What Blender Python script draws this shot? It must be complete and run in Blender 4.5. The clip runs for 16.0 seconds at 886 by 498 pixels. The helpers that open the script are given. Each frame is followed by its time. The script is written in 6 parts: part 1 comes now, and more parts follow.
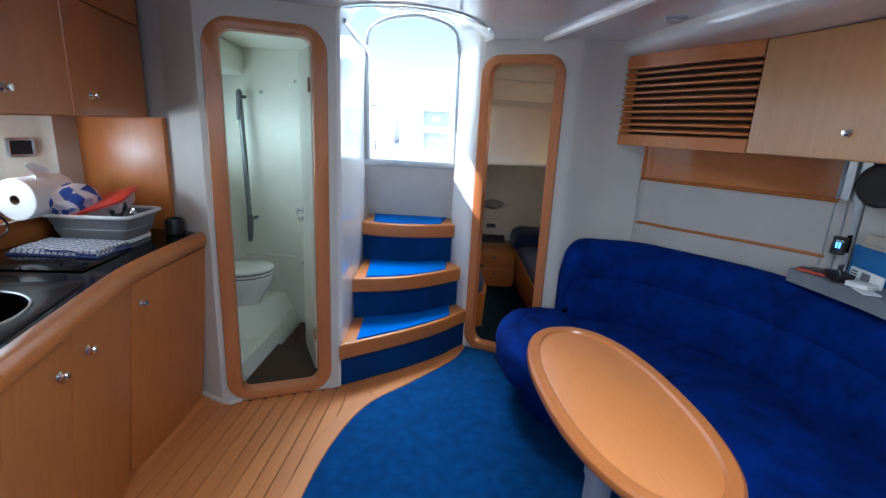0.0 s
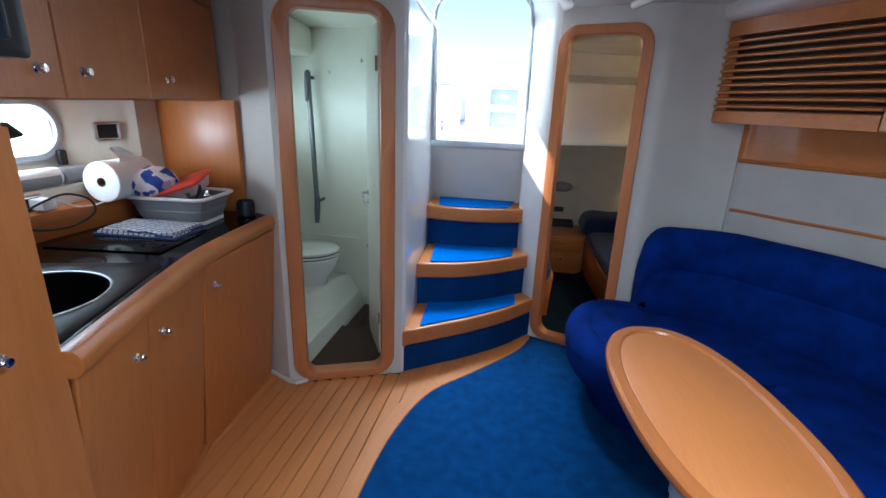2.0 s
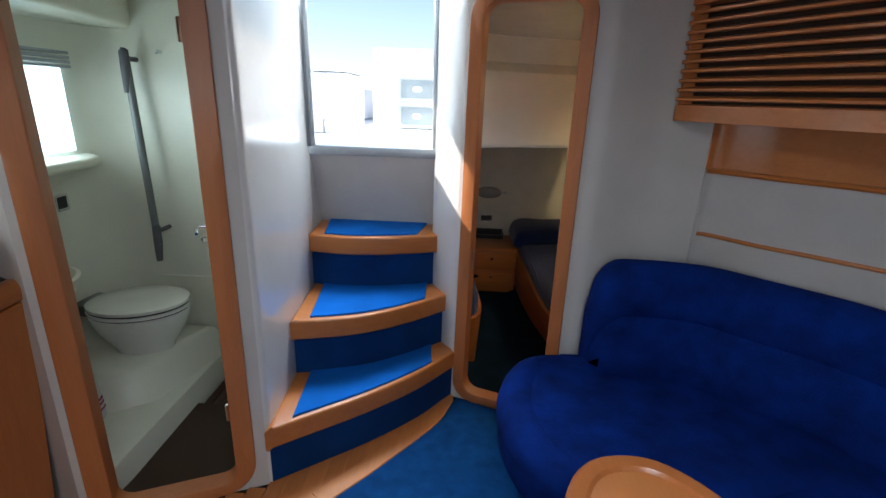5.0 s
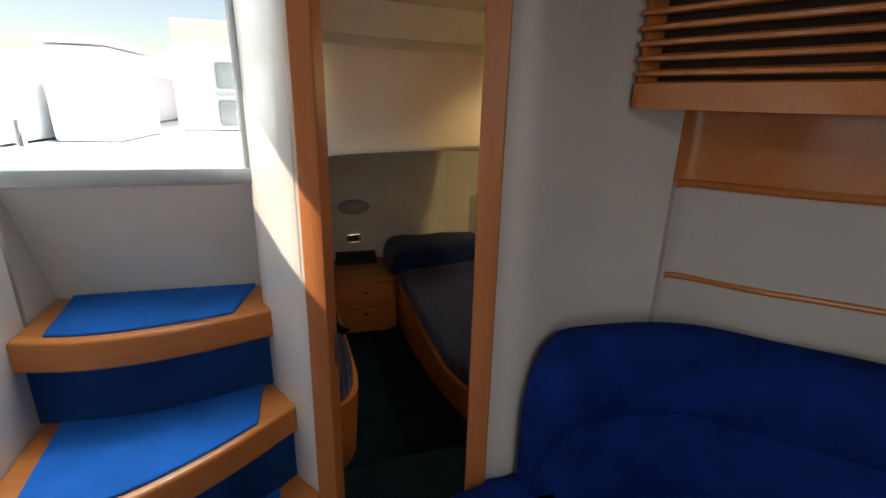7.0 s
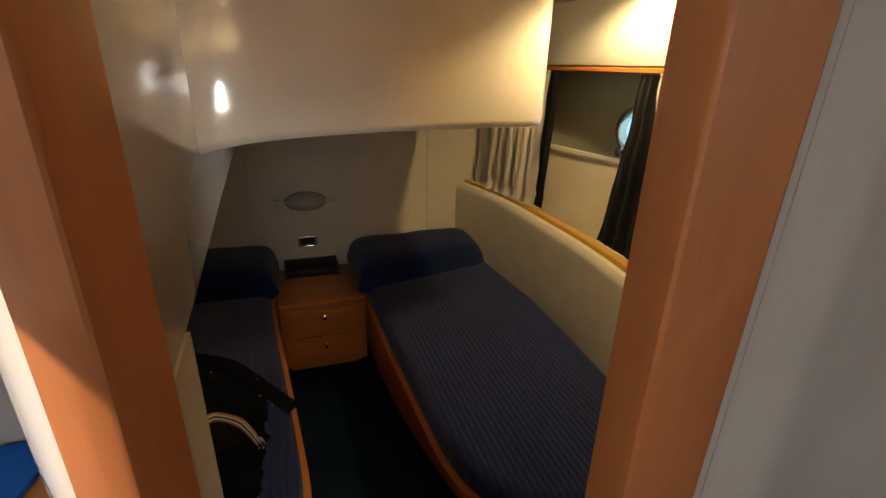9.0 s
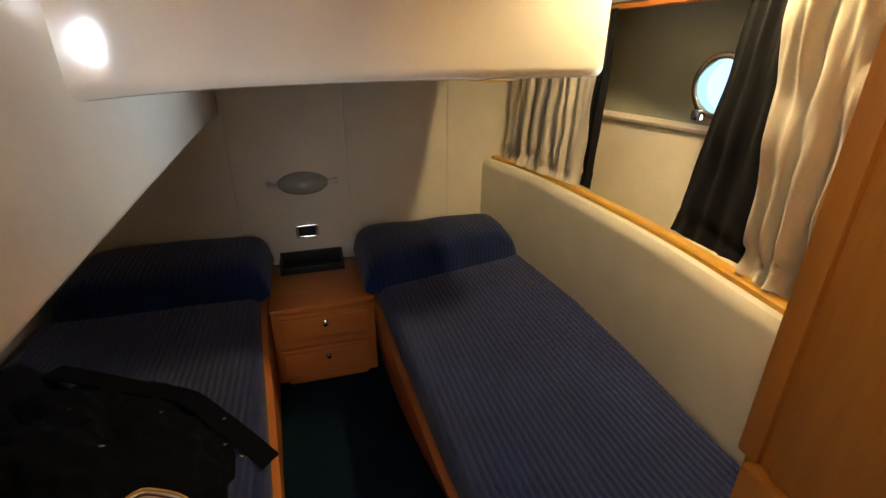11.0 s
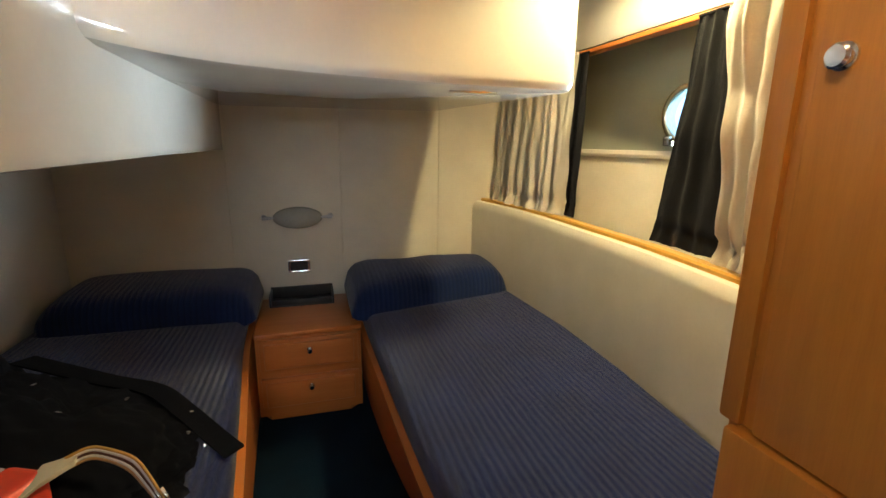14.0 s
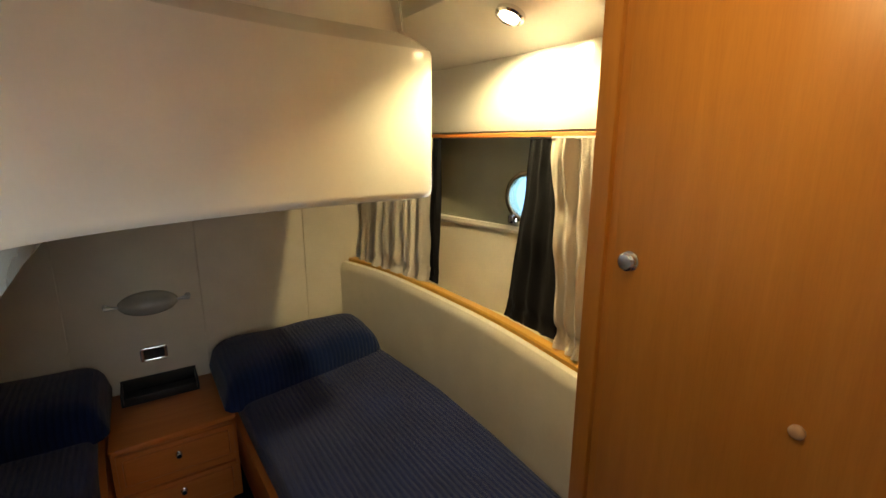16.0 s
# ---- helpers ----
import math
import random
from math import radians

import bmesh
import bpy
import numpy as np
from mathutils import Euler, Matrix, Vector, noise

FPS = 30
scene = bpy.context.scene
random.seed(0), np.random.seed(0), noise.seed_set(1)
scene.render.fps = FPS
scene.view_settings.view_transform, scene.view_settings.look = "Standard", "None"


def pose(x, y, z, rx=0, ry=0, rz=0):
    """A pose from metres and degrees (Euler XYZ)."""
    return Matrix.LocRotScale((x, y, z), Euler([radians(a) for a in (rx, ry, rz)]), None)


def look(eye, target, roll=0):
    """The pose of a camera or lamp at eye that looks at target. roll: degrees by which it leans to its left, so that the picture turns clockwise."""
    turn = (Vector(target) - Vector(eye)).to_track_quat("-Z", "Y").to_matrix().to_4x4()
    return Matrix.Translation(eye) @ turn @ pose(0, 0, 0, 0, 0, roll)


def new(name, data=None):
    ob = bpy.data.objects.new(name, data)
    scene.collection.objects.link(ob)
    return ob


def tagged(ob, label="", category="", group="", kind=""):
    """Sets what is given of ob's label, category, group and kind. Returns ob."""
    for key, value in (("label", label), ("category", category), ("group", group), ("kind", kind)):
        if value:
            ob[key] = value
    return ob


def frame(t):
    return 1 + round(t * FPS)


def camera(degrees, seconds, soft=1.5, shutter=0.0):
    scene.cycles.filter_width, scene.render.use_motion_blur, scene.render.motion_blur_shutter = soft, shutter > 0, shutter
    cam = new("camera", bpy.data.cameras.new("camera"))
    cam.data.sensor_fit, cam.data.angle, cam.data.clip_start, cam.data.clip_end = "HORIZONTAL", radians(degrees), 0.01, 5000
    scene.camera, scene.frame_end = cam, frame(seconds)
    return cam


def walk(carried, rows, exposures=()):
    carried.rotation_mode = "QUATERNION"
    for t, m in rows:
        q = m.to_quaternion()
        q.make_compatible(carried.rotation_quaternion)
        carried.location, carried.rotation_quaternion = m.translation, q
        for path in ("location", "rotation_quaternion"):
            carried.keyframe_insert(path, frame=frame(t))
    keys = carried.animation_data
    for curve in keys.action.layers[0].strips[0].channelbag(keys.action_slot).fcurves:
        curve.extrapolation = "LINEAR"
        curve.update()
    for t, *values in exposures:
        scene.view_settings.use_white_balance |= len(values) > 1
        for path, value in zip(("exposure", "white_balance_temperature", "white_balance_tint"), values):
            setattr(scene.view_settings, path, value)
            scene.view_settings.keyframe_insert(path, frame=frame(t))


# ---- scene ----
cam = camera(87.4, 16.0)
PATH = [
    (0, (0.055, -0.054, 1.524), (-0.027, 1.879, 1.015), 2.9),
    (0.5, (0.033, 0.009, 1.523), (-0.124, 1.925, 0.971), 2.3),
    (1, (0.0, 0.041, 1.523), (-0.222, 1.944, 0.951), 2.1),
    (1.5, (0.003, 0.049, 1.527), (-0.291, 1.936, 0.93), 2.1),
    (2, (0.006, 0.058, 1.524), (-0.326, 1.936, 0.923), 2.1),
    (2.5, (0.003, 0.114, 1.517), (-0.38, 1.978, 0.903), 1.9),
    (3, (-0.058, 0.213, 1.52), (-0.458, 2.081, 0.926), 2.3),
    (3.5, (-0.082, 0.32, 1.528), (-0.495, 2.187, 0.942), 2.1),
    (4, (-0.028, 0.504, 1.533), (-0.407, 2.381, 0.955), 2.2),
    (4.5, (0.043, 0.682, 1.533), (-0.192, 2.58, 0.946), 2.1),
    (5, (0.092, 0.881, 1.522), (0.037, 2.784, 0.91), 2.1),
    (5.2, (0.124, 0.992, 1.529), (0.139, 2.891, 0.904), 1.9),
    (7.3, (0.173, 1.924, 1.478), (0.702, 3.754, 0.866), 1.2),
    (7.5, (0.170, 2.025, 1.476), (0.723, 3.842, 0.849), 1.1),
    (8, (0.197, 2.266, 1.457), (0.800, 4.053, 0.788), 1.4),
    (8.5, (0.250, 2.475, 1.446), (0.869, 4.239, 0.733), 1.8),
    (10.8, (0.428, 3.027, 1.355), (0.949, 4.792, 0.573), -0.7),
    (11, (0.43, 3.067, 1.301), (0.948, 4.824, 0.499), 0.3),
    (11.5, (0.45, 3.104, 1.169), (0.971, 4.867, 0.38), 1.0),
    (12, (0.427, 3.083, 1.089), (0.962, 4.881, 0.395), 2.2),
    (12.5, (0.431, 3.035, 1.049), (0.882, 4.886, 0.443), 2.6),
    (13, (0.453, 2.984, 1.055), (0.909, 4.853, 0.507), 1.5),
    (13.5, (0.46, 2.958, 1.048), (0.951, 4.832, 0.553), 1.0),
    (14, (0.464, 2.938, 1.052), (1.002, 4.813, 0.606), 0.6),
    (14.5, (0.472, 2.937, 1.062), (1.137, 4.786, 0.687), 0.2),
    (15, (0.444, 2.977, 1.129), (1.256, 4.772, 0.786), 0.4),
    (15.5, (0.474, 2.984, 1.265), (1.42, 4.706, 0.889), 0.4),
    (16, (0.407, 2.925, 1.416), (1.483, 4.549, 0.967), 0.2),
]
walk(cam, [(t, look(eye, target, roll)) for t, eye, target, roll in PATH], ((0, 1.06, 5800, 9), (4, 0.82, 5900, 8), (5, 0.65, 6400, 11), (7.3, 0.46, 7900, 13), (8.7, 0.57, 8500, 15), (10.8, 1.2, 7700, 16), (12, 2.05, 6400, 8), (14, 1.95, 6800, 7), (15, 1.55, 7100, 9), (16, 1.12, 7300, 8)))

# ---- world, sun, large lights ----
world = bpy.data.worlds.new("sky")
scene.world = world
world.use_nodes = True
wn = world.node_tree
sky = wn.nodes.new("ShaderNodeTexSky")
sky.sky_type, sky.sun_disc = "NISHITA", False
SUN_TO = Vector((-1.0, -0.25, 1.40)).normalized()
sky.sun_elevation = math.asin(SUN_TO.z)
sky.sun_rotation = math.atan2(SUN_TO.x, SUN_TO.y)
wn.links.new(sky.outputs[0], wn.nodes["Background"].inputs[0])
wn.nodes["Background"].inputs[1].default_value = 0.15


def lamp(name, kind, power, colour, m, size=0.1, size_y=0.0, angle=0.0, spread=180.0):
    data = bpy.data.lights.new(name, kind)
    data.energy, data.color = power, colour
    if kind == "AREA":
        data.shape, data.size, data.size_y = "RECTANGLE", size, size_y or size
        data.spread = radians(spread)
    elif kind == "SUN":
        data.angle = angle
    else:
        data.shadow_soft_size = size
    if kind == "SPOT":
        data.spot_size, data.spot_blend = angle, 0.6
    ob = new(name, data)
    ob.matrix_world = m
    return ob


lamp("sun", "SUN", 5.0, (1.0, 0.95, 0.88), look(SUN_TO * 20, (0, 0, 0)), angle=radians(0.5))
# daylight of the galley and cabin portholes, plus added fills with no seen source
# fill lamp in a made-up window of the unseen forward wall
lamp("forward_fill", "AREA", 9.5, (0.76, 0.89, 1.0), pose(0.0, -1.47, 1.58, 110), 1.5, 0.42)
lamp("companionway_sky", "AREA", 50.0, (0.70, 0.86, 1.0), look((-0.34, 3.85, 2.75), (-0.25, 2.75, 0.7)), 0.8, 0.6)
lamp("companionway_opening", "AREA", 3.2, (0.72, 0.87, 1.0), look((-0.33, 3.22, 2.0), (-0.33, 3.02, 1.3)), 0.5, 0.3)
# fill lamp in a made-up ceiling opening, brightening table and sofa
lamp("saloon_fill", "AREA", 13.0, (0.78, 0.90, 1.0), pose(0.37, 0.67, 2.11), 0.60, 0.60)
lamp("galley_daylight", "AREA", 2.3, (0.80, 0.91, 1.0), look((-1.97, 1.45, 1.37), (-1.35, 1.95, 1.1)), 0.5, 0.18)
lamp("cabin_daylight", "AREA", 0.8, (0.72, 0.88, 1.0), look((1.88, 4.50, 1.13), (0.1, 4.35, 1.16)), 0.2, 0.2, spread=48.0)
lamp("head_daylight", "AREA", 1.0, (0.80, 0.95, 0.88), look((-1.70, 2.76, 1.42), (-1.0, 2.95, 1.1)), 0.4, 0.28)
# fill lamp without a fixture, added to brighten wardrobe and soffit
lamp("cabin_entrance_fill", "AREA", 0.85, (1.0, 0.74, 0.38), pose(0.72, 3.22, 1.85, 0, -62), 0.055, spread=150.0)
lamp("cabin_lamp", "SPOT", 22.0, (1.0, 0.82, 0.44), look((1.475, 4.16, 1.785), (1.575, 4.16, 0.8)), 0.03, angle=radians(150))

# ---- materials ----
MATS = {}


def nodes_of(name):
    m = bpy.data.materials.new(name)
    m.use_nodes = True
    MATS[name] = m
    return m, m.node_tree.nodes, m.node_tree.links, m.node_tree.nodes["Principled BSDF"]


def ramp_between(N, L, fac, dark, light, lo=0.3, hi=0.7):
    r = N.new("ShaderNodeValToRGB")
    r.color_ramp.elements[0].color, r.color_ramp.elements[1].color = (*dark, 1), (*light, 1)
    r.color_ramp.elements[0].position, r.color_ramp.elements[1].position = lo, hi
    L.new(fac, r.inputs[0])
    return r.outputs[0]


def mixed(N, L, a, b, fac, mode="MULTIPLY"):
    x = N.new("ShaderNodeMix")
    x.data_type, x.blend_type = "RGBA", mode
    x.inputs[0].default_value = fac
    L.new(a, x.inputs[6]), L.new(b, x.inputs[7])
    return x.outputs[2]


def plain(name, colour, rough=0.5, metal=0.0, var=0.12, scale=6.0, bump=0.0, bump_scale=250.0, coat=0.0, spec=0.5):
    """Paint, gelcoat, plastic, metal: two scales of uneven tone and a fine relief."""
    m, N, L, P = nodes_of(name)
    co = N.new("ShaderNodeTexCoord").outputs["Object"]
    big, small = N.new("ShaderNodeTexNoise"), N.new("ShaderNodeTexNoise")
    big.inputs["Scale"].default_value, small.inputs["Scale"].default_value = scale, scale * 14
    big.inputs["Detail"].default_value = 4
    L.new(co, big.inputs["Vector"]), L.new(co, small.inputs["Vector"])
    c1 = ramp_between(N, L, big.outputs[0], [c * (1 - var) for c in colour], [min(1, c * (1 + var * 0.6)) for c in colour])
    c2 = ramp_between(N, L, small.outputs[0], (1 - var * 0.5,) * 3, (1, 1, 1))
    L.new(mixed(N, L, c1, c2, 1.0), P.inputs["Base Color"])
    rr = N.new("ShaderNodeMapRange")
    rr.inputs[3].default_value, rr.inputs[4].default_value = max(0.02, rough * 0.85), min(1, rough * 1.15)
    L.new(big.outputs[0], rr.inputs[0]), L.new(rr.outputs[0], P.inputs["Roughness"])
    P.inputs["Metallic"].default_value = metal
    P.inputs["Coat Weight"].default_value = coat
    P.inputs["Specular IOR Level"].default_value = spec
    if bump:
        n = N.new("ShaderNodeTexNoise")
        n.inputs["Scale"].default_value = bump_scale
        L.new(co, n.inputs["Vector"])
        b = N.new("ShaderNodeBump")
        b.inputs["Strength"].default_value, b.inputs["Distance"].default_value = bump, 0.002
        L.new(n.outputs[0], b.inputs["Height"]), L.new(b.outputs[0], P.inputs["Normal"])
    return m


def wood(name, dark, light, axis=2, rough=0.36, coat=0.12, stretch=14.0, pieces=False):
    """Varnished veneer: long grain along one axis, pores, slow tone drift; pieces differ by object."""
    m, N, L, P = nodes_of(name)
    tc = N.new("ShaderNodeTexCoord")
    mp = N.new("ShaderNodeMapping")
    mp.inputs["Scale"].default_value = [1.0 if i == axis else stretch for i in range(3)]
    L.new(tc.outputs["Object"], mp.inputs["Vector"])
    src = mp.outputs[0]
    if pieces:
        info, add = N.new("ShaderNodeObjectInfo"), N.new("ShaderNodeVectorMath")
        cb = N.new("ShaderNodeCombineXYZ")
        k = N.new("ShaderNodeMath")
        k.operation, k.inputs[1].default_value = "MULTIPLY", 37.0
        L.new(info.outputs["Random"], k.inputs[0])
        L.new(k.outputs[0], cb.inputs[0]), L.new(k.outputs[0], cb.inputs[2])
        L.new(src, add.inputs[0]), L.new(cb.outputs[0], add.inputs[1])
        src = add.outputs[0]
    grain, pore, drift = (N.new("ShaderNodeTexNoise") for _ in range(3))
    grain.inputs["Scale"].default_value, grain.inputs["Detail"].default_value, grain.inputs["Distortion"].default_value = 2.4, 8, 0.7
    pore.inputs["Scale"].default_value, pore.inputs["Detail"].default_value = 22, 3
    drift.inputs["Scale"].default_value = 1.6
    L.new(src, grain.inputs["Vector"]), L.new(src, pore.inputs["Vector"]), L.new(tc.outputs["Object"], drift.inputs["Vector"])
    c = ramp_between(N, L, grain.outputs[0], dark, light, 0.25, 0.75)
    c = mixed(N, L, c, ramp_between(N, L, pore.outputs[0], (0.92, 0.90, 0.88), (1, 1, 1), 0.35, 0.6), 0.6)
    c = mixed(N, L, c, ramp_between(N, L, drift.outputs[0], (0.86, 0.84, 0.82), (1.05, 1.05, 1.05)), 0.8)
    if pieces:
        c = mixed(N, L, c, ramp_between(N, L, N.new("ShaderNodeObjectInfo").outputs["Random"], (0.88, 0.86, 0.84), (1.05, 1.05, 1.05), 0, 1), 1.0)
    L.new(c, P.inputs["Base Color"])
    P.inputs["Roughness"].default_value, P.inputs["Coat Weight"].default_value, P.inputs["Coat Roughness"].default_value = rough, coat, 0.18
    b = N.new("ShaderNodeBump")
    b.inputs["Strength"].default_value, b.inputs["Distance"].default_value = 0.08, 0.001
    L.new(pore.outputs[0], b.inputs["Height"]), L.new(b.outputs[0], P.inputs["Normal"])
    return m


def cloth(name, colour, rough=0.9, weave=500.0, bump=0.5, var=0.3, sheen=0.25, blotch=5.0, ribs=0.0, rib_axis=1):
    m, N, L, P = nodes_of(name)
    co = N.new("ShaderNodeTexCoord").outputs["Object"]
    big, fine = N.new("ShaderNodeTexNoise"), N.new("ShaderNodeTexNoise")
    big.inputs["Scale"].default_value, big.inputs["Detail"].default_value = blotch, 5
    fine.inputs["Scale"].default_value, fine.inputs["Detail"].default_value = weave, 2
    L.new(co, big.inputs["Vector"]), L.new(co, fine.inputs["Vector"])
    c = ramp_between(N, L, big.outputs[0], [x * (1 - var) for x in colour], [x * (1 + var) for x in colour])
    c = mixed(N, L, c, ramp_between(N, L, fine.outputs[0], (0.7, 0.7, 0.7), (1.15, 1.15, 1.15)), 0.7)
    h = fine.outputs[0]
    if ribs:
        w = N.new("ShaderNodeTexWave")
        w.bands_direction = "XYZ"[rib_axis]
        w.inputs["Scale"].default_value, w.inputs["Distortion"].default_value = ribs, 1.1
        w.inputs["Detail"].default_value, w.inputs["Detail Scale"].default_value = 2, 1.5
        L.new(co, w.inputs["Vector"])
        add = N.new("ShaderNodeMath")
        add.operation = "MULTIPLY_ADD"
        add.inputs[1].default_value = 1.3
        L.new(w.outputs[1], add.inputs[0]), L.new(h, add.inputs[2])
        h = add.outputs[0]
        # grooves between ribs are darkened too, crease shade put into the colour
        c = mixed(N, L, c, ramp_between(N, L, w.outputs[1], (0.66, 0.66, 0.66), (1.08, 1.08, 1.08), 0.0, 0.45), 0.6)
    L.new(c, P.inputs["Base Color"])
    P.inputs["Roughness"].default_value, P.inputs["Sheen Weight"].default_value = rough, sheen
    P.inputs["Sheen Roughness"].default_value = 0.4
    P.inputs["Specular IOR Level"].default_value = 0.1
    b = N.new("ShaderNodeBump")
    b.inputs["Strength"].default_value, b.inputs["Distance"].default_value = bump, 0.003
    L.new(h, b.inputs["Height"]), L.new(b.outputs[0], P.inputs["Normal"])
    return m


DARKW, LIGHTW = (0.48, 0.152, 0.034), (0.56, 0.192, 0.048)
WOODZ = wood("cherry_veneer_upright", DARKW, LIGHTW, 2)
WOODY = wood("cherry_veneer_along", DARKW, LIGHTW, 1)
WOODX = wood("cherry_veneer_across", DARKW, LIGHTW, 0)
WOODW = wood("wardrobe_veneer", (0.56, 0.225, 0.042), (0.64, 0.275, 0.056), 2)
WOODF = wood("cherry_frame", (0.47, 0.155, 0.05), (0.53, 0.185, 0.062), 2, rough=0.42)
TABLEW = wood("table_veneer", (0.62, 0.205, 0.054), (0.65, 0.225, 0.062), 1, rough=0.42, coat=0.1)
RIMW = wood("table_rim_wood", (0.50, 0.155, 0.042), (0.55, 0.18, 0.05), 1, rough=0.3, coat=0.25)
PLANKW = wood("floor_plank_wood", (0.55, 0.195, 0.056), (0.62, 0.235, 0.072), 1, rough=0.4, pieces=True)
LOCKERW = wood("pale_locker_veneer", (0.54, 0.27, 0.115), (0.60, 0.315, 0.14), 2, rough=0.3)
SEAM = plain("dark_joint", (0.05, 0.022, 0.01), 0.7)
GEL = plain("white_vinyl_lining", (0.59, 0.548, 0.495), 0.55, bump=0.12, bump_scale=420, var=0.05)
LINING = plain("padded_grey_white_vinyl", (0.50, 0.465, 0.43), 0.55, bump=0.14, bump_scale=420, var=0.06)
GLOSS = plain("glossy_white_gelcoat", (0.75, 0.725, 0.68), 0.16, coat=0.5, var=0.04)
CREAM = plain("cream_vinyl", (0.66, 0.61, 0.51), 0.6, bump=0.2, bump_scale=380, var=0.06)
HEADW = plain("head_moulding_white", (0.76, 0.745, 0.63), 0.3, var=0.04)
COCKPIT = plain("cockpit_white", (0.82, 0.83, 0.84), 0.4, var=0.05)
CHINA = plain("toilet_china", (0.78, 0.77, 0.71), 0.12, coat=0.5, var=0.03)
TEAK = wood("dark_teak_grating", (0.045, 0.016, 0.009), (0.085, 0.032, 0.018), 0, rough=0.6, coat=0.0)
CHROME = plain("chrome", (0.75, 0.76, 0.78), 0.14, metal=1.0, var=0.05)
STEEL = plain("brushed_steel", (0.5, 0.51, 0.53), 0.3, metal=1.0, var=0.1)
ALU = plain("grey_aluminium", (0.42, 0.44, 0.46), 0.42, metal=0.5)
BLACK = plain("black_plastic", (0.012, 0.012, 0.013), 0.4)
COUNTER = plain("black_worktop", (0.005, 0.005, 0.006), 0.11, var=0.3, scale=30, spec=0.14)
SOFA = cloth("royal_blue_velour", (0.0012, 0.018, 0.145), weave=260, bump=0.7, var=0.38, blotch=9.0, sheen=0.0)
CARPET = cloth("blue_carpet", (0.004, 0.056, 0.19), weave=900, var=0.2, blotch=16, bump=0.9, sheen=0.0)
# tread carpet is brighter than the floor's, painting in the skylight
STEPMAT = cloth("skylit_blue_step_carpet", (0.006, 0.15, 0.58), weave=900, var=0.15, bump=0.8, sheen=0.0)
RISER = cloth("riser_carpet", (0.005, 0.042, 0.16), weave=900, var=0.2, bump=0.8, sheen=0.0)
QUILT = cloth("navy_ribbed_quilt", (0.013, 0.024, 0.098), weave=600, var=0.25, bump=0.95, ribs=14.3, rib_axis=0)
PILLOW = cloth("navy_pillow_cover", (0.008, 0.019, 0.078), weave=600, var=0.25, bump=0.6, ribs=13.5, rib_axis=0)
CABCARPET = cloth("dark_teal_carpet", (0.003, 0.014, 0.030), weave=900, var=0.3, bump=0.8, sheen=0.0)
CURTAIN = cloth("beige_curtain", (0.56, 0.51, 0.43), rough=0.6, weave=800, var=0.08, sheen=0.2)
BLACKOUT = cloth("black_curtain", (0.010, 0.010, 0.012), weave=800, var=0.2, sheen=0.03)
BAG = cloth("black_bag_cloth", (0.0028, 0.0034, 0.0065), weave=500, var=0.4, sheen=0.0)
PAPER = plain("white_paper", (0.82, 0.82, 0.80), 0.85, bump=0.35, bump_scale=180, var=0.03)
CARD = plain("brown_card", (0.20, 0.12, 0.07), 0.9)
RED = plain("red_plastic", (0.62, 0.05, 0.035), 0.35)
ORANGE = plain("red_orange_cover", (0.75, 0.075, 0.045), 0.45)
GREY = plain("grey_silicone", (0.22, 0.22, 0.23), 0.6)
WHITE = plain("white_plastic", (0.78, 0.78, 0.77), 0.35)
TEA_WHITE = cloth("tea_towel_white", (0.70, 0.70, 0.70), weave=900, var=0.06)
TEA_BLUE = cloth("tea_towel_blue", (0.03, 0.05, 0.18), weave=900, var=0.1)
SCREEN = plain("tv_screen", (0.02, 0.03, 0.045), 0.08)
HULLG = plain("grey_green_hull_lining", (0.30, 0.31, 0.25), 0.5, var=0.06)


def glass_mat():
    m, N, L, P = nodes_of("clear_glass")
    P.inputs["Transmission Weight"].default_value, P.inputs["Roughness"].default_value = 1.0, 0.02
    P.inputs["Base Color"].default_value, P.inputs["IOR"].default_value = (0.95, 1, 1, 1), 1.05
    return m


def glow_mat(name, colour, power):
    m, N, L, P = nodes_of(name)
    P.inputs["Base Color"].default_value = (*colour, 1)
    P.inputs["Emission Color"].default_value, P.inputs["Emission Strength"].default_value = (*colour, 1), power
    return m


GLASS = glass_mat()
DAY = glow_mat("bright_daylight_outside", (0.62, 0.86, 1.0), 2.2)
DIGITS = glow_mat("blue_display_glow", (0.1, 0.35, 1.0), 2.0)
LENS = glow_mat("lamp_lens_glow", (1.0, 0.83, 0.5), 12.0)


# ---- building helpers ----
def thing(name, label, category, at=(0, 0, 0), group="", kind=""):
    ob = new(name)
    ob.location = at
    ob.empty_display_size = 0.1
    return tagged(ob, label, category, group, kind)


def mesh_of(name, bm, material, smooth=35):
    bmesh.ops.recalc_face_normals(bm, faces=bm.faces)
    data = bpy.data.meshes.new(name)
    for fc in bm.faces:
        fc.smooth = True
    for e in bm.edges:
        if len(e.link_faces) == 2 and e.calc_face_angle(0) > radians(smooth):
            e.smooth = False
    bm.to_mesh(data)
    bm.free()
    data.materials.append(material)
    return data


def part(name, bm, material, parent=None, label="", smooth=35):
    ob = new(name, mesh_of(name, bm, material, smooth))
    if parent is not None:
        ob.parent = parent
        if parent.type == "EMPTY":
            ob.matrix_parent_inverse = Matrix.Translation(-parent.location)
    return tagged(ob, label)


def fixed(name, bm, material, label, category="", smooth=35):
    return tagged(part(name, bm, material, None, "", smooth), label, category or name.split("_")[0], "", "structure")


def B():
    return bmesh.new()


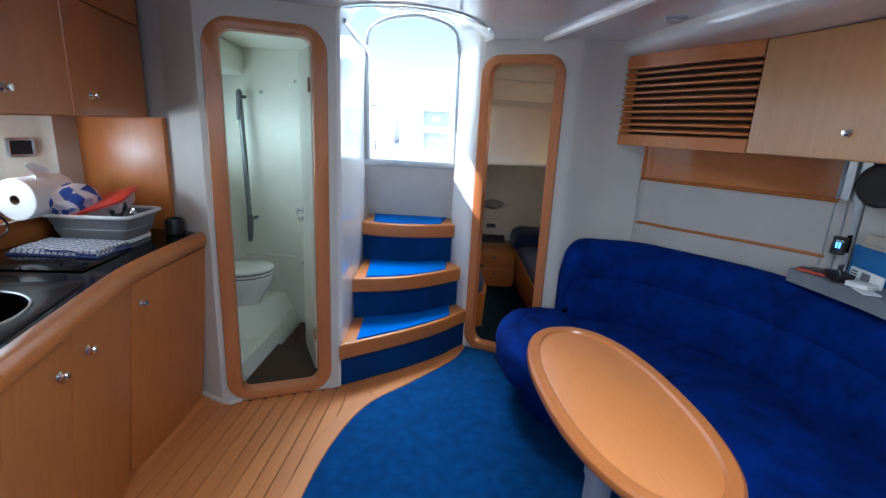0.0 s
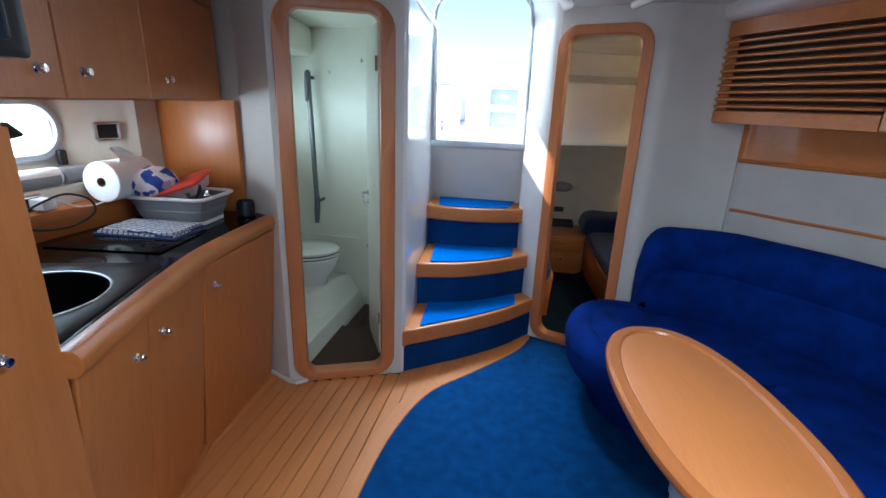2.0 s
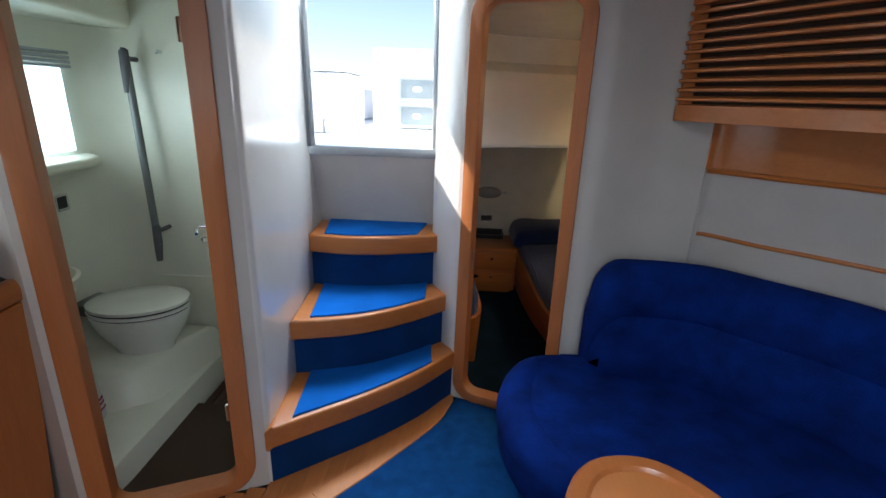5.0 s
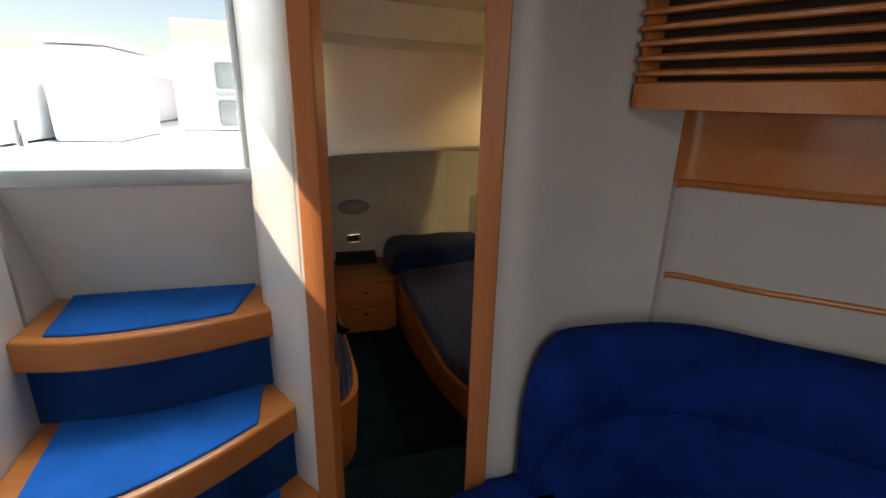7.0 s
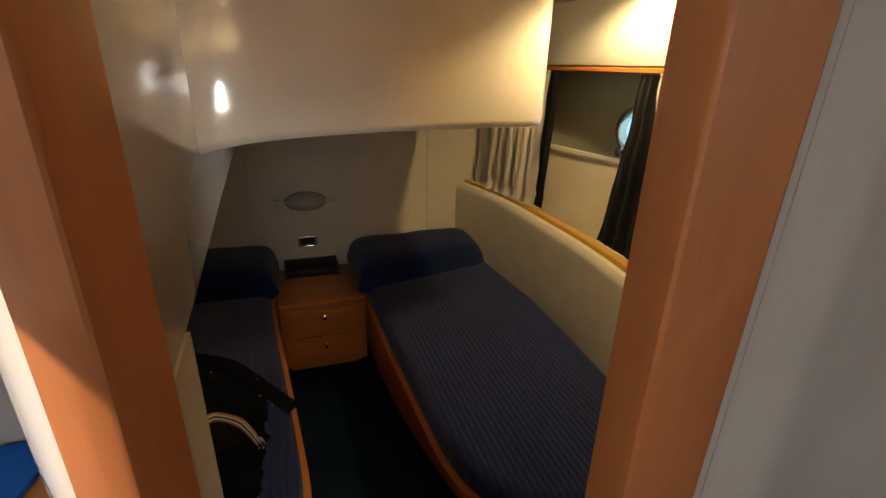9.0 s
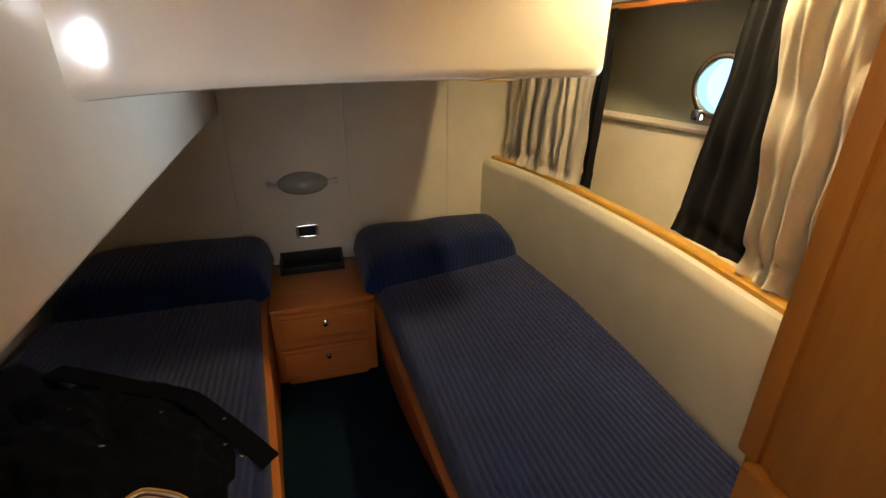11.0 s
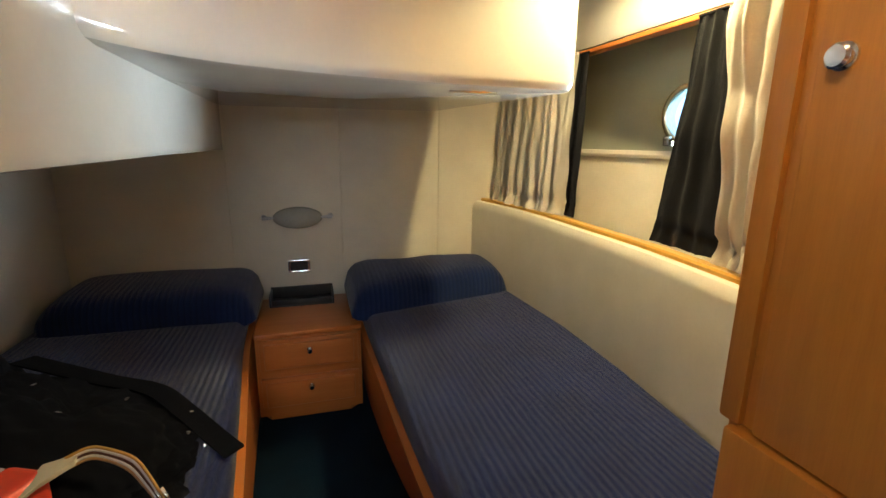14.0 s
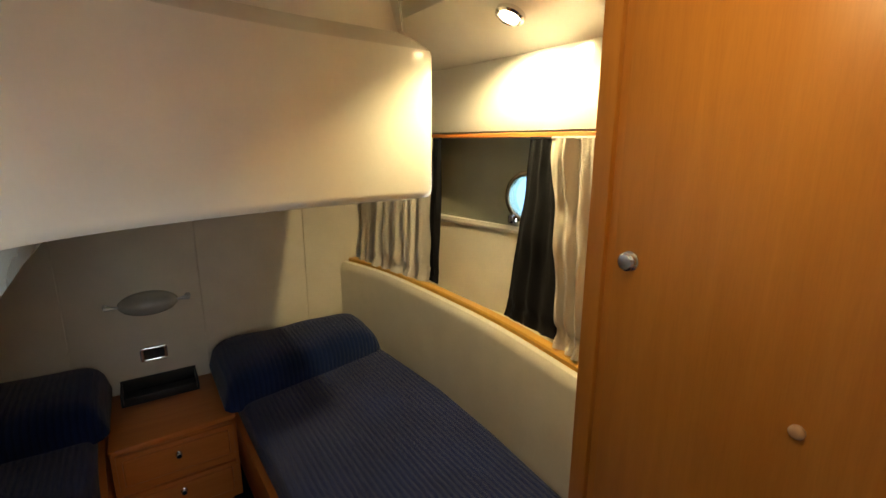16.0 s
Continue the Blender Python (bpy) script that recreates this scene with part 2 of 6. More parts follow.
def box(bm, x0, x1, y0, y1, z0, z1, bevel=0.0, m=None, seg=2):
    r = bmesh.ops.create_cube(bm, size=1.0)
    mm = Matrix.Translation(((x0 + x1) / 2, (y0 + y1) / 2, (z0 + z1) / 2)) @ Matrix.Diagonal((abs(x1 - x0), abs(y1 - y0), abs(z1 - z0), 1))
    bmesh.ops.transform(bm, matrix=mm, verts=r["verts"])
    vs = r["verts"]
    if bevel:
        es = list({e for v in vs for e in v.link_edges})
        vs = list({v for fc in bmesh.ops.bevel(bm, geom=es, offset=bevel, segments=seg, profile=0.6, affect="EDGES")["faces"] for v in fc.verts} | {v for v in vs if v.is_valid})
    if m is not None:
        bmesh.ops.transform(bm, matrix=m, verts=[v for v in vs if v.is_valid])
    return bm


def rings(bm, loops, closed=True, caps=True):
    """Joins loops of equal length into a skin."""
    vv = [[bm.verts.new(p) for p in loop] for loop in loops]
    n = len(vv[0])
    for a, b in zip(vv, vv[1:]):
        for i in range(n if closed else n - 1):
            j = (i + 1) % n
            bm.faces.new((a[i], a[j], b[j], b[i]))
    if caps and closed:
        bm.faces.new(vv[0][::-1]), bm.faces.new(vv[-1])
    return bm


def smooth_path(pts, per=6, closed=False):
    """Catmull-Rom through the points."""
    P = [Vector(p) for p in pts]
    n, out = len(P), []
    for i in range(n if closed else n - 1):
        a = P[(i - 1) % n] if closed or i else P[0] * 2 - P[1]
        b, c = P[i], P[(i + 1) % n]
        d = P[(i + 2) % n] if closed or i + 2 < n else P[-1] * 2 - P[-2]
        for k in range(per):
            t = k / per
            out.append(0.5 * (2 * b + (c - a) * t + (2 * a - 5 * b + 4 * c - d) * t * t + (3 * b - a - 3 * c + d) * t ** 3))
    if not closed:
        out.append(P[-1])
    return out


def normals2(path, closed):
    n, out = len(path), []
    for i in range(n):
        a = path[(i - 1) % n] if closed or i else path[i]
        b = path[(i + 1) % n] if closed or i < n - 1 else path[i]
        d = Vector((b[0] - a[0], b[1] - a[1]))
        d = d.normalized() if d.length else Vector((1, 0))
        out.append(Vector((-d.y, d.x)))
    return out


def area2(p):
    return sum(a[0] * b[1] - b[0] * a[1] for a, b in zip(p, p[1:] + p[:1])) / 2


def slab(bm, outline, profile):
    """A closed outline in plan; profile: rows of (inset, z) from bottom to top."""
    o = [Vector((p[0], p[1])) for p in outline]
    if area2(o) < 0:
        o = o[::-1]
    nn = normals2(o, True)
    return rings(bm, [[(p.x + q.x * s, p.y + q.y * s, z) for p, q in zip(o, nn)] for s, z in profile])


def rounded(z0, z1, r, n=4, low=True):
    """A slab profile with rounded edges."""
    out = []
    if low:
        out += [(r * (1 - math.sin(a)), z0 + r * (1 - math.cos(a))) for a in np.linspace(0, math.pi / 2, n)]
    else:
        out += [(0, z0)]
    out += [(r * (1 - math.cos(a)), z1 - r * (1 - math.sin(a))) for a in np.linspace(0, math.pi / 2, n)]
    return out


def sweep(bm, path, profile, caps=True):
    """A closed profile of (left, z) carried along a path in plan."""
    nn = normals2(path, False)
    return rings(bm, [[(p[0] + q.x * s, p[1] + q.y * s, z) for s, z in profile] for p, q in zip(path, nn)], True, caps)


def tube(bm, path, r, n=10):
    P = [Vector(p) for p in path]
    loops, up = [], Vector((0.13, 0.21, 1)).normalized()
    for i, p in enumerate(P):
        d = (P[min(i + 1, len(P) - 1)] - P[max(i - 1, 0)]).normalized()
        u = d.cross(up).normalized()
        if u.length < 0.5:
            u = Vector((1, 0, 0))
        w = u.cross(d)
        rr = r[i] if hasattr(r, "__len__") else r
        loops.append([p + (u * math.cos(a) + w * math.sin(a)) * rr for a in np.linspace(0, 2 * math.pi, n, endpoint=False)])
    return rings(bm, loops)


def lathe(bm, profile, m=None, n=20, sx=1.0, sy=1.0):
    """profile: rows of (radius, z); turned round z, then posed by m."""
    loops = [[(m or Matrix()) @ Vector((r * sx * math.cos(a), r * sy * math.sin(a), z)) for a in np.linspace(0, 2 * math.pi, n, endpoint=False)] for r, z in profile]
    return rings(bm, loops)


ARCS = {}


def rect_reach(a, b, r):
    """Distance from the middle of a rounded rectangle (half sizes a, b) to its edge, by angle."""
    def reach(t):
        c, s = abs(math.cos(t)), abs(math.sin(t))
        lo, hi = 0.0, a + b
        for _ in range(40):
            d = (lo + hi) / 2
            x, y = d * c - (a - r), d * s - (b - r)
            inside = math.hypot(max(x, 0), max(y, 0)) + min(max(x, y), 0) < r if r > 0 else max(x, y) < 0
            lo, hi = (d, hi) if inside else (lo, d)
        return lo
    ARCS[reach] = [math.atan2(sy * (b - r + r * math.sin(q)), sx * (a - r + r * math.cos(q))) for sx in (1, -1) for sy in (1, -1) for q in np.linspace(0, math.pi / 2, 9)]
    return reach


def wide_reach(u0, u1, v0, v1):
    """The same for a plain rectangle that is off the middle."""
    def reach(t):
        c, s = math.cos(t), math.sin(t)
        k = 1e9
        if abs(c) > 1e-9:
            k = min(k, (u1 if c > 0 else u0) / c)
        if abs(s) > 1e-9:
            k = min(k, (v1 if s > 0 else v0) / s)
        return k
    return reach


def poly_reach(points, middle):
    """The same for any outline that is seen whole from the middle."""
    P = [(x - middle[0], y - middle[1]) for x, y in points]
    def reach(t):
        c, s = math.cos(t), math.sin(t)
        best = 1e9
        for (x0, y0), (x1, y1) in zip(P, P[1:] + P[:1]):
            ex, ey = x1 - x0, y1 - y0
            det = ex * s - ey * c
            if abs(det) > 1e-12:
                d, k = (ex * y0 - ey * x0) / det, (c * y0 - s * x0) / det
                if d > 0 and -1e-6 <= k <= 1 + 1e-6:
                    best = min(best, d)
        return best
    ARCS[reach] = [math.atan2(y, x) for x, y in P]
    return reach


def plate(bm, m, inner, outer, w0, w1, corners=(), n=112, ease=0.0):
    """A plate with a hole, from two reaches round one middle; ease rounds the front edges (w0)."""
    ang = sorted(set([2 * math.pi * i / n for i in range(n)] + [round(a % (2 * math.pi), 6) for a in (*corners, *ARCS.get(inner, ()), *ARCS.get(outer, ()))]))
    def ring(k, w, d=0.0):
        return [m @ Vector(((k(a) + d) * math.cos(a), (k(a) + d) * math.sin(a), w)) for a in ang]
    if ease:
        s = ease if w1 > w0 else -ease
        loops = [ring(inner, w1), ring(inner, w0 + s), ring(inner, w0 + s * 0.3, ease * 0.3), ring(inner, w0, ease), ring(outer, w0, -ease), ring(outer, w0 + s * 0.3, -ease * 0.3), ring(outer, w0 + s), ring(outer, w1)]
    else:
        loops = [ring(inner, w1), ring(inner, w0), ring(outer, w0), ring(outer, w1)]
    vv = [[bm.verts.new(p) for p in lp] for lp in loops]
    for a, b in zip(vv, vv[1:] + vv[:1]):
        for i in range(len(ang)):
            j = (i + 1) % len(ang)
            bm.faces.new((a[i], a[j], b[j], b[i]))
    return bm


def wall_frame(p0, p1):
    """Pose whose x runs along the wall from p0 to p1, y up, z out of its face (to the right of the run)."""
    u = Vector((p1[0] - p0[0], p1[1] - p0[1], 0)).normalized()
    return Matrix(((u.x, 0, u.y, p0[0]), (u.y, 0, -u.x, p0[1]), (0, 1, 0, 0), (0, 0, 0, 1)))


def corner_angles(u0, u1, v0, v1):
    return [math.atan2(v, u) for u in (u0, u1) for v in (v0, v1)]


def knob(parent, at, toward, r=0.0125, long=0.026):
    """Turned chrome knob with a rose, on a short stem."""
    bm = B()
    m = Matrix.Translation(at) @ Vector(toward).to_track_quat("Z", "Y").to_matrix().to_4x4()
    lathe(bm, [(r * 1.15, 0), (r * 1.1, 0.003), (r * 0.62, 0.006), (r * 0.6, long * 0.42), (r * 0.9, long * 0.58), (r, long * 0.8), (r * 0.8, long * 0.96), (r * 0.2, long)], m, 16)
    return part("knob", bm, CHROME, parent, "polished chrome knob")

# ---- structure: saloon ----
CEIL = 2.05
CAB = -0.20
bm = B()
box(bm, -2.6, 2.6, -2.2, 2.86, -0.10, -0.006)
box(bm, -0.60, 0.12, 2.86, 3.2, -0.10, -0.006)
box(bm, 0.12, 0.66, 2.86, 2.965, -0.10, -0.012)
fixed("floor", bm, SEAM, "dark caulked sub-floor under planks and carpet", "floor")
edge = smooth_path([(-0.36, -1.0), (-0.46, 0.4), (-0.53, 1.1), (-0.545, 1.5), (-0.515, 1.87), (-0.415, 2.2), (-0.2, 2.47), (0.03, 2.77), (0.115, 2.97)], 8)
carpet_pts = [tuple(p) for p in edge] + [(0.13, 3.0), (0.62, 2.80), (1.1, 2.8), (1.7, 2.3), (2.0, 1.5), (2.0, -1.0)]
bm = B()
slab(bm, carpet_pts, [(0, -0.005), (0, 0.010), (0.004, 0.013)])
fixed("floor_carpet", bm, CARPET, "blue cut-pile carpet let into the wooden floor", "carpet")
# wooden band that borders the carpet, in three joined lengths
ring_thing = tagged(new("floor_border"), "curved light wooden border along the blue carpet", "floor", "", "structure")
third = len(edge) // 3
for k in range(3):
    seg = edge[k * third:(k + 1) * third + 1] if k < 2 else edge[2 * third:]
    bm = B()
    sweep(bm, seg, [(0.001, -0.005), (0.001, 0.010), (0.005, 0.014), (0.080, 0.014), (0.084, 0.010), (0.084, -0.005)])
    part("board", bm, PLANKW, ring_thing)

# ---- walls of the aft bulkhead ----
HD0, HD1 = (-1.20, 2.123), (-0.62, 2.370)
M = wall_frame(HD0, HD1)
LEN = math.hypot(HD1[0] - HD0[0], HD1[1] - HD0[1])
MID = 0.306
OM = M @ Matrix.Translation((MID, 0.985, 0))
u0, u1, v0, v1 = -MID, LEN - MID, -0.985, CEIL - 0.985
bm = B()
plate(bm, OM, rect_reach(0.205, 0.925, 0.06), wide_reach(u0, u1, v0, v1), 0.0, -0.05, corner_angles(u0, u1, v0, v1))
fixed("wall_head", bm, GEL, "white lined bulkhead round the toilet door opening", "wall")
door1 = tagged(new("door_1"), "open white toilet door in a rounded cherry frame", "door", "", "structure")
bm = B()
plate(bm, OM, rect_reach(0.204, 0.922, 0.055), rect_reach(0.276, 0.975, 0.125), 0.022, -0.052, ease=0.008)
part("door_frame", bm, WOODF, door1, "rounded cherry door surround")
# door leaf, swung inwards on the right-hand jamb
hx, hy = (M @ Vector((MID + 0.198, 0, -0.06)))[:2]
ld = Vector((-0.47, 0.88)).normalized()
bm = B()
LM = wall_frame((hx, hy), (hx + ld.x, hy + ld.y))
plate(bm, LM @ Matrix.Translation((0.195, 0.985, 0)), lambda a: 0.01, rect_reach(0.19, 0.90, 0.05), 0.0, 0.028, ease=0.004)
leaf = part("door_leaf", bm, HEADW, door1, "white moulded door leaf")
bm = B()
hp = LM @ Vector((0.335, 1.0, 0))
side = LM.to_3x3() @ Vector((0, 0, -1))
along = LM.to_3x3() @ Vector((1, 0, 0))
lathe(bm, [(0.022, 0), (0.022, 0.006), (0.01, 0.009), (0.008, 0.04)], Matrix.Translation(hp) @ side.to_track_quat("Z", "Y").to_matrix().to_4x4(), 16)
tube(bm, [hp + side * 0.04, hp + side * 0.045 - along * 0.04, hp + side * 0.045 - along * 0.085 - Vector((0, 0, 0.008))], [0.008, 0.007, 0.005])
lathe(bm, [(0.016, 0), (0.016, 0.006), (0.009, 0.01), (0.013, 0.028), (0.004, 0.034)], Matrix.Translation(hp - Vector((0, 0, 0.055))) @ side.to_track_quat("Z", "Y").to_matrix().to_4x4(), 16)
part("door_handle", bm, CHROME, leaf, "chrome lever and lock button")
for hz in (0.30, 1.66):
    bm = B()
    tube(bm, [(hx - 0.005, hy - 0.004, hz), (hx - 0.005, hy - 0.004, hz + 0.07)], 0.008)
    part("hinge", bm, CHROME, door1)

# white wall between the galley panel and the toilet door
bm = B()
sweep(bm, [(-2.25, 2.235), (-1.435, 2.235), (-1.40, 2.215), (-1.20, 2.123)], [(0, 0), (0, CEIL), (0.05, CEIL), (0.05, 0)])
fixed("wall_galley_end", bm, GEL, "white lined bulkhead beside the galley", "wall")
bm = B()
sweep(bm, [(-1.37, 2.195), (-1.20, 2.120), (-1.155, 2.112), (-1.11, 2.150)], [(0, 0), (0, 0.03), (-0.008, 0.026), (-0.010, 0)])
fixed("trim", bm, GEL, "white kick trim under the door frame", "trim")
# left wall of the companionway with a rounded nose
bm = B()
cw_left = smooth_path([(-0.63, 2.366), (-0.612, 2.375), (-0.606, 2.40), (-0.612, 2.52), (-0.64, 2.90), (-0.660, 3.20)], 5)
cut = next(i for i, p in enumerate(cw_left) if p.y > 2.70)
sweep(bm, cw_left[:cut + 1], [(0, 0), (0, CEIL + 0.3), (0.035, CEIL + 0.3), (0.035, 0)])
sweep(bm, cw_left[cut:], [(0, 0), (0, 2.02), (0.035, 2.02), (0.035, 0)])
fixed("wall_companionway_port", bm, GLOSS, "smooth white companionway wall beside the steps", "wall")
# right wall of the companionway, rolling into the cabin door wall
bm = B()
cw_right = smooth_path([(-0.035, 3.245), (-0.01, 3.19), (0.045, 3.09), (0.085, 3.040), (0.125, 3.021)], 6)
sweep(bm, cw_right, [(0, 0), (0, CEIL + 0.3), (0.035, CEIL + 0.3), (0.035, 0)])
fixed("wall_companionway_starboard", bm, GLOSS, "rounded white wall between steps and cabin door", "wall")
# cabin door wall
RD0, RD1 = (0.122, 3.022), (0.625, 2.839)
M2 = wall_frame(RD0, RD1)
LEN2 = math.hypot(RD1[0] - RD0[0], RD1[1] - RD0[1])
MID2 = 0.250
OM2 = M2 @ Matrix.Translation((MID2, 0.985, 0))
u0, u1, v0, v1 = -MID2, LEN2 - MID2, -1.19, CEIL - 0.985
bm = B()
plate(bm, OM2, rect_reach(0.226, 0.935, 0.07), wide_reach(u0, u1, v0, v1), 0.0, -0.05, corner_angles(u0, u1, v0, v1))
fixed("wall_cabin_door", bm, GEL, "white lined bulkhead round the cabin door opening", "wall")
door2 = tagged(new("door_2"), "rounded cherry door surround to the sleeping cabin", "door", "", "structure")
bm = B()
plate(bm, OM2, rect_reach(0.199, 0.928, 0.065), rect_reach(0.259, 0.980, 0.115), 0.02, -0.052, ease=0.008)
back_to = OM2.inverted()
for v in bm.verts:          # the surround narrows towards its head
    q = back_to @ v.co
    q.x *= 1 - 0.012 * q.y
    v.co = OM2 @ q
part("door_frame", bm, WOODF, door2, "rounded cherry door surround")
for uu, zz in ((-0.200, 0.78), (0.200, 0.72)):
    bm = B()
    box(bm, uu - 0.002, uu + 0.002, zz - 0.985 - 0.05, zz - 0.985 + 0.05, -0.042, -0.022, 0.0, OM2)
    part("strike_plate", bm, STEEL, door2, "steel lock plate")
# wall between the cabin door and the hull side
bm = B()
sweep(bm, smooth_path([(0.615, 2.842), (0.66, 2.832), (0.71, 2.840), (0.85, 2.880), (0.98, 2.892), (1.17, 2.875)], 5) + [Vector((1.6, 2.90))], [(0, -0.2), (0, CEIL), (0.05, CEIL), (0.05, -0.2)])
fixed("wall_saloon_aft", bm, GEL, "white vinyl wall behind the sofa end", "wall")
# hull side behind the sofa: three bands divided by wooden trims
hull = smooth_path([(1.12, 2.86), (1.17, 2.845), (1.30, 2.70), (1.44, 2.58), (1.62, 2.41), (1.80, 2.20), (1.93, 1.85), (1.99, 1.4), (2.02, 0.6), (2.02, -1.4)], 5)
bm = B()
sweep(bm, hull, [(0, 0), (0, 1.285), (0.06, 1.285), (0.06, 0)])
fixed("wall_hull_starboard", bm, LINING, "padded white vinyl hull lining behind the sofa", "wall")
bm = B()
sweep(bm, hull[1:26], [(-0.001, 1.0), (-0.008, 1.003), (-0.010, 1.009), (-0.008, 1.015), (-0.001, 1.018)])
fixed("trim_rail", bm, WOODX, "thin wooden strip along the vinyl lining", "trim")
bm = B()
sweep(bm, [p.copy() for p in hull[0:26]], [(0.055, 1.27), (-0.008, 1.27), (-0.014, 1.278), (-0.008, 1.288), (0.012, 1.290), (0.012, 1.49), (0.055, 1.49)])
fixed("wall_hull_panel", bm, WOODX, "cherry veneer panel below the overhead locker", "wall")
bm = B()
sweep(bm, hull, [(0.03, 1.285), (0.03, CEIL), (0.08, CEIL), (0.08, 1.285)])
fixed("wall_hull_upper", bm, GEL, "white upper hull side", "wall")

# port side hull, forward closing walls
bm = B()
M3 = wall_frame((-2.05, 0.3), (-1.985, 2.24))
PH = M3 @ Matrix.Translation((1.16, 1.36, 0))
u0, u1, v0, v1 = -2.9, 0.80, -1.36, CEIL - 1.36
plate(bm, PH, rect_reach(0.30, 0.105, 0.10), wide_reach(u0, u1, v0, v1), 0.0, -0.06, corner_angles(u0, u1, v0, v1))
fixed("wall_hull_port", bm, CREAM, "cream hull lining behind the galley with an oval port", "wall")
win = tagged(new("window_1"), "oval galley porthole with a pale aluminium rim", "window", "", "structure")
bm = B()
plate(bm, PH, rect_reach(0.292, 0.098, 0.095), rect_reach(0.325, 0.128, 0.12), 0.022, -0.055, ease=0.01)
part("window_frame", bm, ALU, win, "pale aluminium rim")
bm = B()
plate(bm, PH, lambda a: 0.002, rect_reach(0.293, 0.099, 0.095), -0.03, -0.036)
pane = part("pane", bm, GLASS, win)
pane.visible_shadow = False
for dx in (-0.06, 0.27):
    bm = B()
    box(bm, dx, dx + 0.035, -0.15, -0.085, 0.016, 0.040, 0.008, PH)
    part("latch", bm, BLACK, win)
bm = B()
box(bm, -2.42, -2.36, 0.6, 2.4, 0.8, 2.0, 0)
tagged(part("backdrop_port", bm, DAY), "bright daylight outside the galley port", "backdrop", "", "structure")
# unseen wall; its opening is made up to hold the forward fill lamp
bm = B()
FM = wall_frame((2.3, -1.5), (-2.3, -1.5)) @ Matrix.Translation((2.3, 1.58, 0))
plate(bm, FM, rect_reach(0.76, 0.22, 0.05), wide_reach(-2.3, 2.3, -1.58, CEIL - 1.58), 0.03, -0.03, corner_angles(-2.3, 2.3, -1.58, CEIL - 1.58))
fixed("wall_forward", bm, GEL, "plain white wall closing the forward saloon", "wall")

# ceiling: a panel with an added lamp opening forward and the companionway cut aft
arc = smooth_path([(-0.66, 2.40), (-0.56, 2.30), (-0.40, 2.245), (-0.22, 2.25), (-0.03, 2.37), (0.10, 2.58), (0.165, 2.84), (0.13, 3.03)], 6)
bm = B()
outline = [(-2.3, 2.4), (-2.3, 1.2), (2.3, 1.2), (2.3, 2.95), (0.62, 2.95)] + [tuple(p) for p in arc[::-1]]
slab(bm, outline, [(0, CEIL), (0, CEIL + 0.05)])
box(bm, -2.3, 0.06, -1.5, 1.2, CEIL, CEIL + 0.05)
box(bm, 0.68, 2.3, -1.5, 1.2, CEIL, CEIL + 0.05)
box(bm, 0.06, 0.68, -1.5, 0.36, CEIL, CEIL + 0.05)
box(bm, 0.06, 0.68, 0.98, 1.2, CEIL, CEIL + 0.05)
fixed("ceiling", bm, GLOSS, "glossy white moulded headlining", "ceiling")
# unseen lid, added so no sun falls through the lamp opening
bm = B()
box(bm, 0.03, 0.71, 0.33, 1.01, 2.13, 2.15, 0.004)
fixed("ceiling_hatch", bm, SCREEN, "unseen dark lid added over the lamp opening to block the sun", "hatch")
# sloping hood from the ceiling's edge up to the hatch
bm = B()
n = len(arc)
top = []
for i in range(n):
    k = i / (n - 1)
    x = -0.668 + k * 0.65
    top.append((x, 3.25, 2.235 - 0.13 * (2 * k - 1) ** 4))
lip = [(p.x, p.y, CEIL - 0.012) for p in arc]
lip_out = [(p.x + q.x * 0.02, p.y + q.y * 0.02, CEIL - 0.002) for p, q in zip(arc, normals2(arc, False))]
half = [(a[0] * 0.55 + b[0] * 0.45, a[1] * 0.55 + b[1] * 0.45, a[2] * 0.40 + b[2] * 0.60) for a, b in zip(lip, top)]
SLOT = 8        # lid slid open along its port edge, this wide to shape the sun patch
for up in (0.0, 0.08):
    raised = [[(x, y, z + up) for x, y, z in lp] for lp in (lip_out, lip, half, top)]
    rings(bm, raised[:3], False, False)
    rings(bm, [lp[SLOT:] for lp in raised[2:]], False, False)
fixed("ceiling_hood", bm, GLOSS, "white moulded hood curving up to the companionway hatch", "ceiling")
# raised mouldings of the headlining
bm = B()
ridge = smooth_path([(0.47, 2.86), (0.60, 2.40), (0.74, 1.9), (0.84, 1.4), (0.78, 0.4), (0.78, -1.2)], 6)
sweep(bm, ridge, [(-0.022, CEIL + 0.002), (-0.020, CEIL - 0.018), (-0.01, CEIL - 0.028), (0.01, CEIL - 0.028), (0.02, CEIL - 0.018), (0.022, CEIL + 0.002)])
fixed("ceiling_ridge", bm, GLOSS, "rounded white ceiling moulding", "ceiling")
bm = B()
soffit_line = smooth_path([(0.885, 3.0), (0.915, 2.90), (0.97, 2.58), (1.03, 2.25), (1.13, 1.775), (1.20, 1.3), (1.25, 0.6), (1.25, -1.4)], 6)
sweep(bm, soffit_line, [(0.9, CEIL + 0.002), (0.9, 1.968), (0.10, 1.966), (0.055, 1.969), (0.022, 1.980), (0.005, 2.000), (0.0, 2.022), (0.004, CEIL + 0.002)])
fixed("ceiling_soffit", bm, GLOSS, "lower glossy white ceiling band over the lockers", "ceiling")
downlight = thing("ceiling_light", "small round ceiling light in the white headlining", "ceiling light", (0.95, 2.28, CEIL))
bm = B()
lathe(bm, [(0.05, 0), (0.05, -0.006), (0.042, -0.012), (0.036, -0.010), (0.034, 0)], Matrix.Translation((0.95, 2.28, CEIL)), 24)
part("bezel", bm, ALU, downlight)
bm = B()
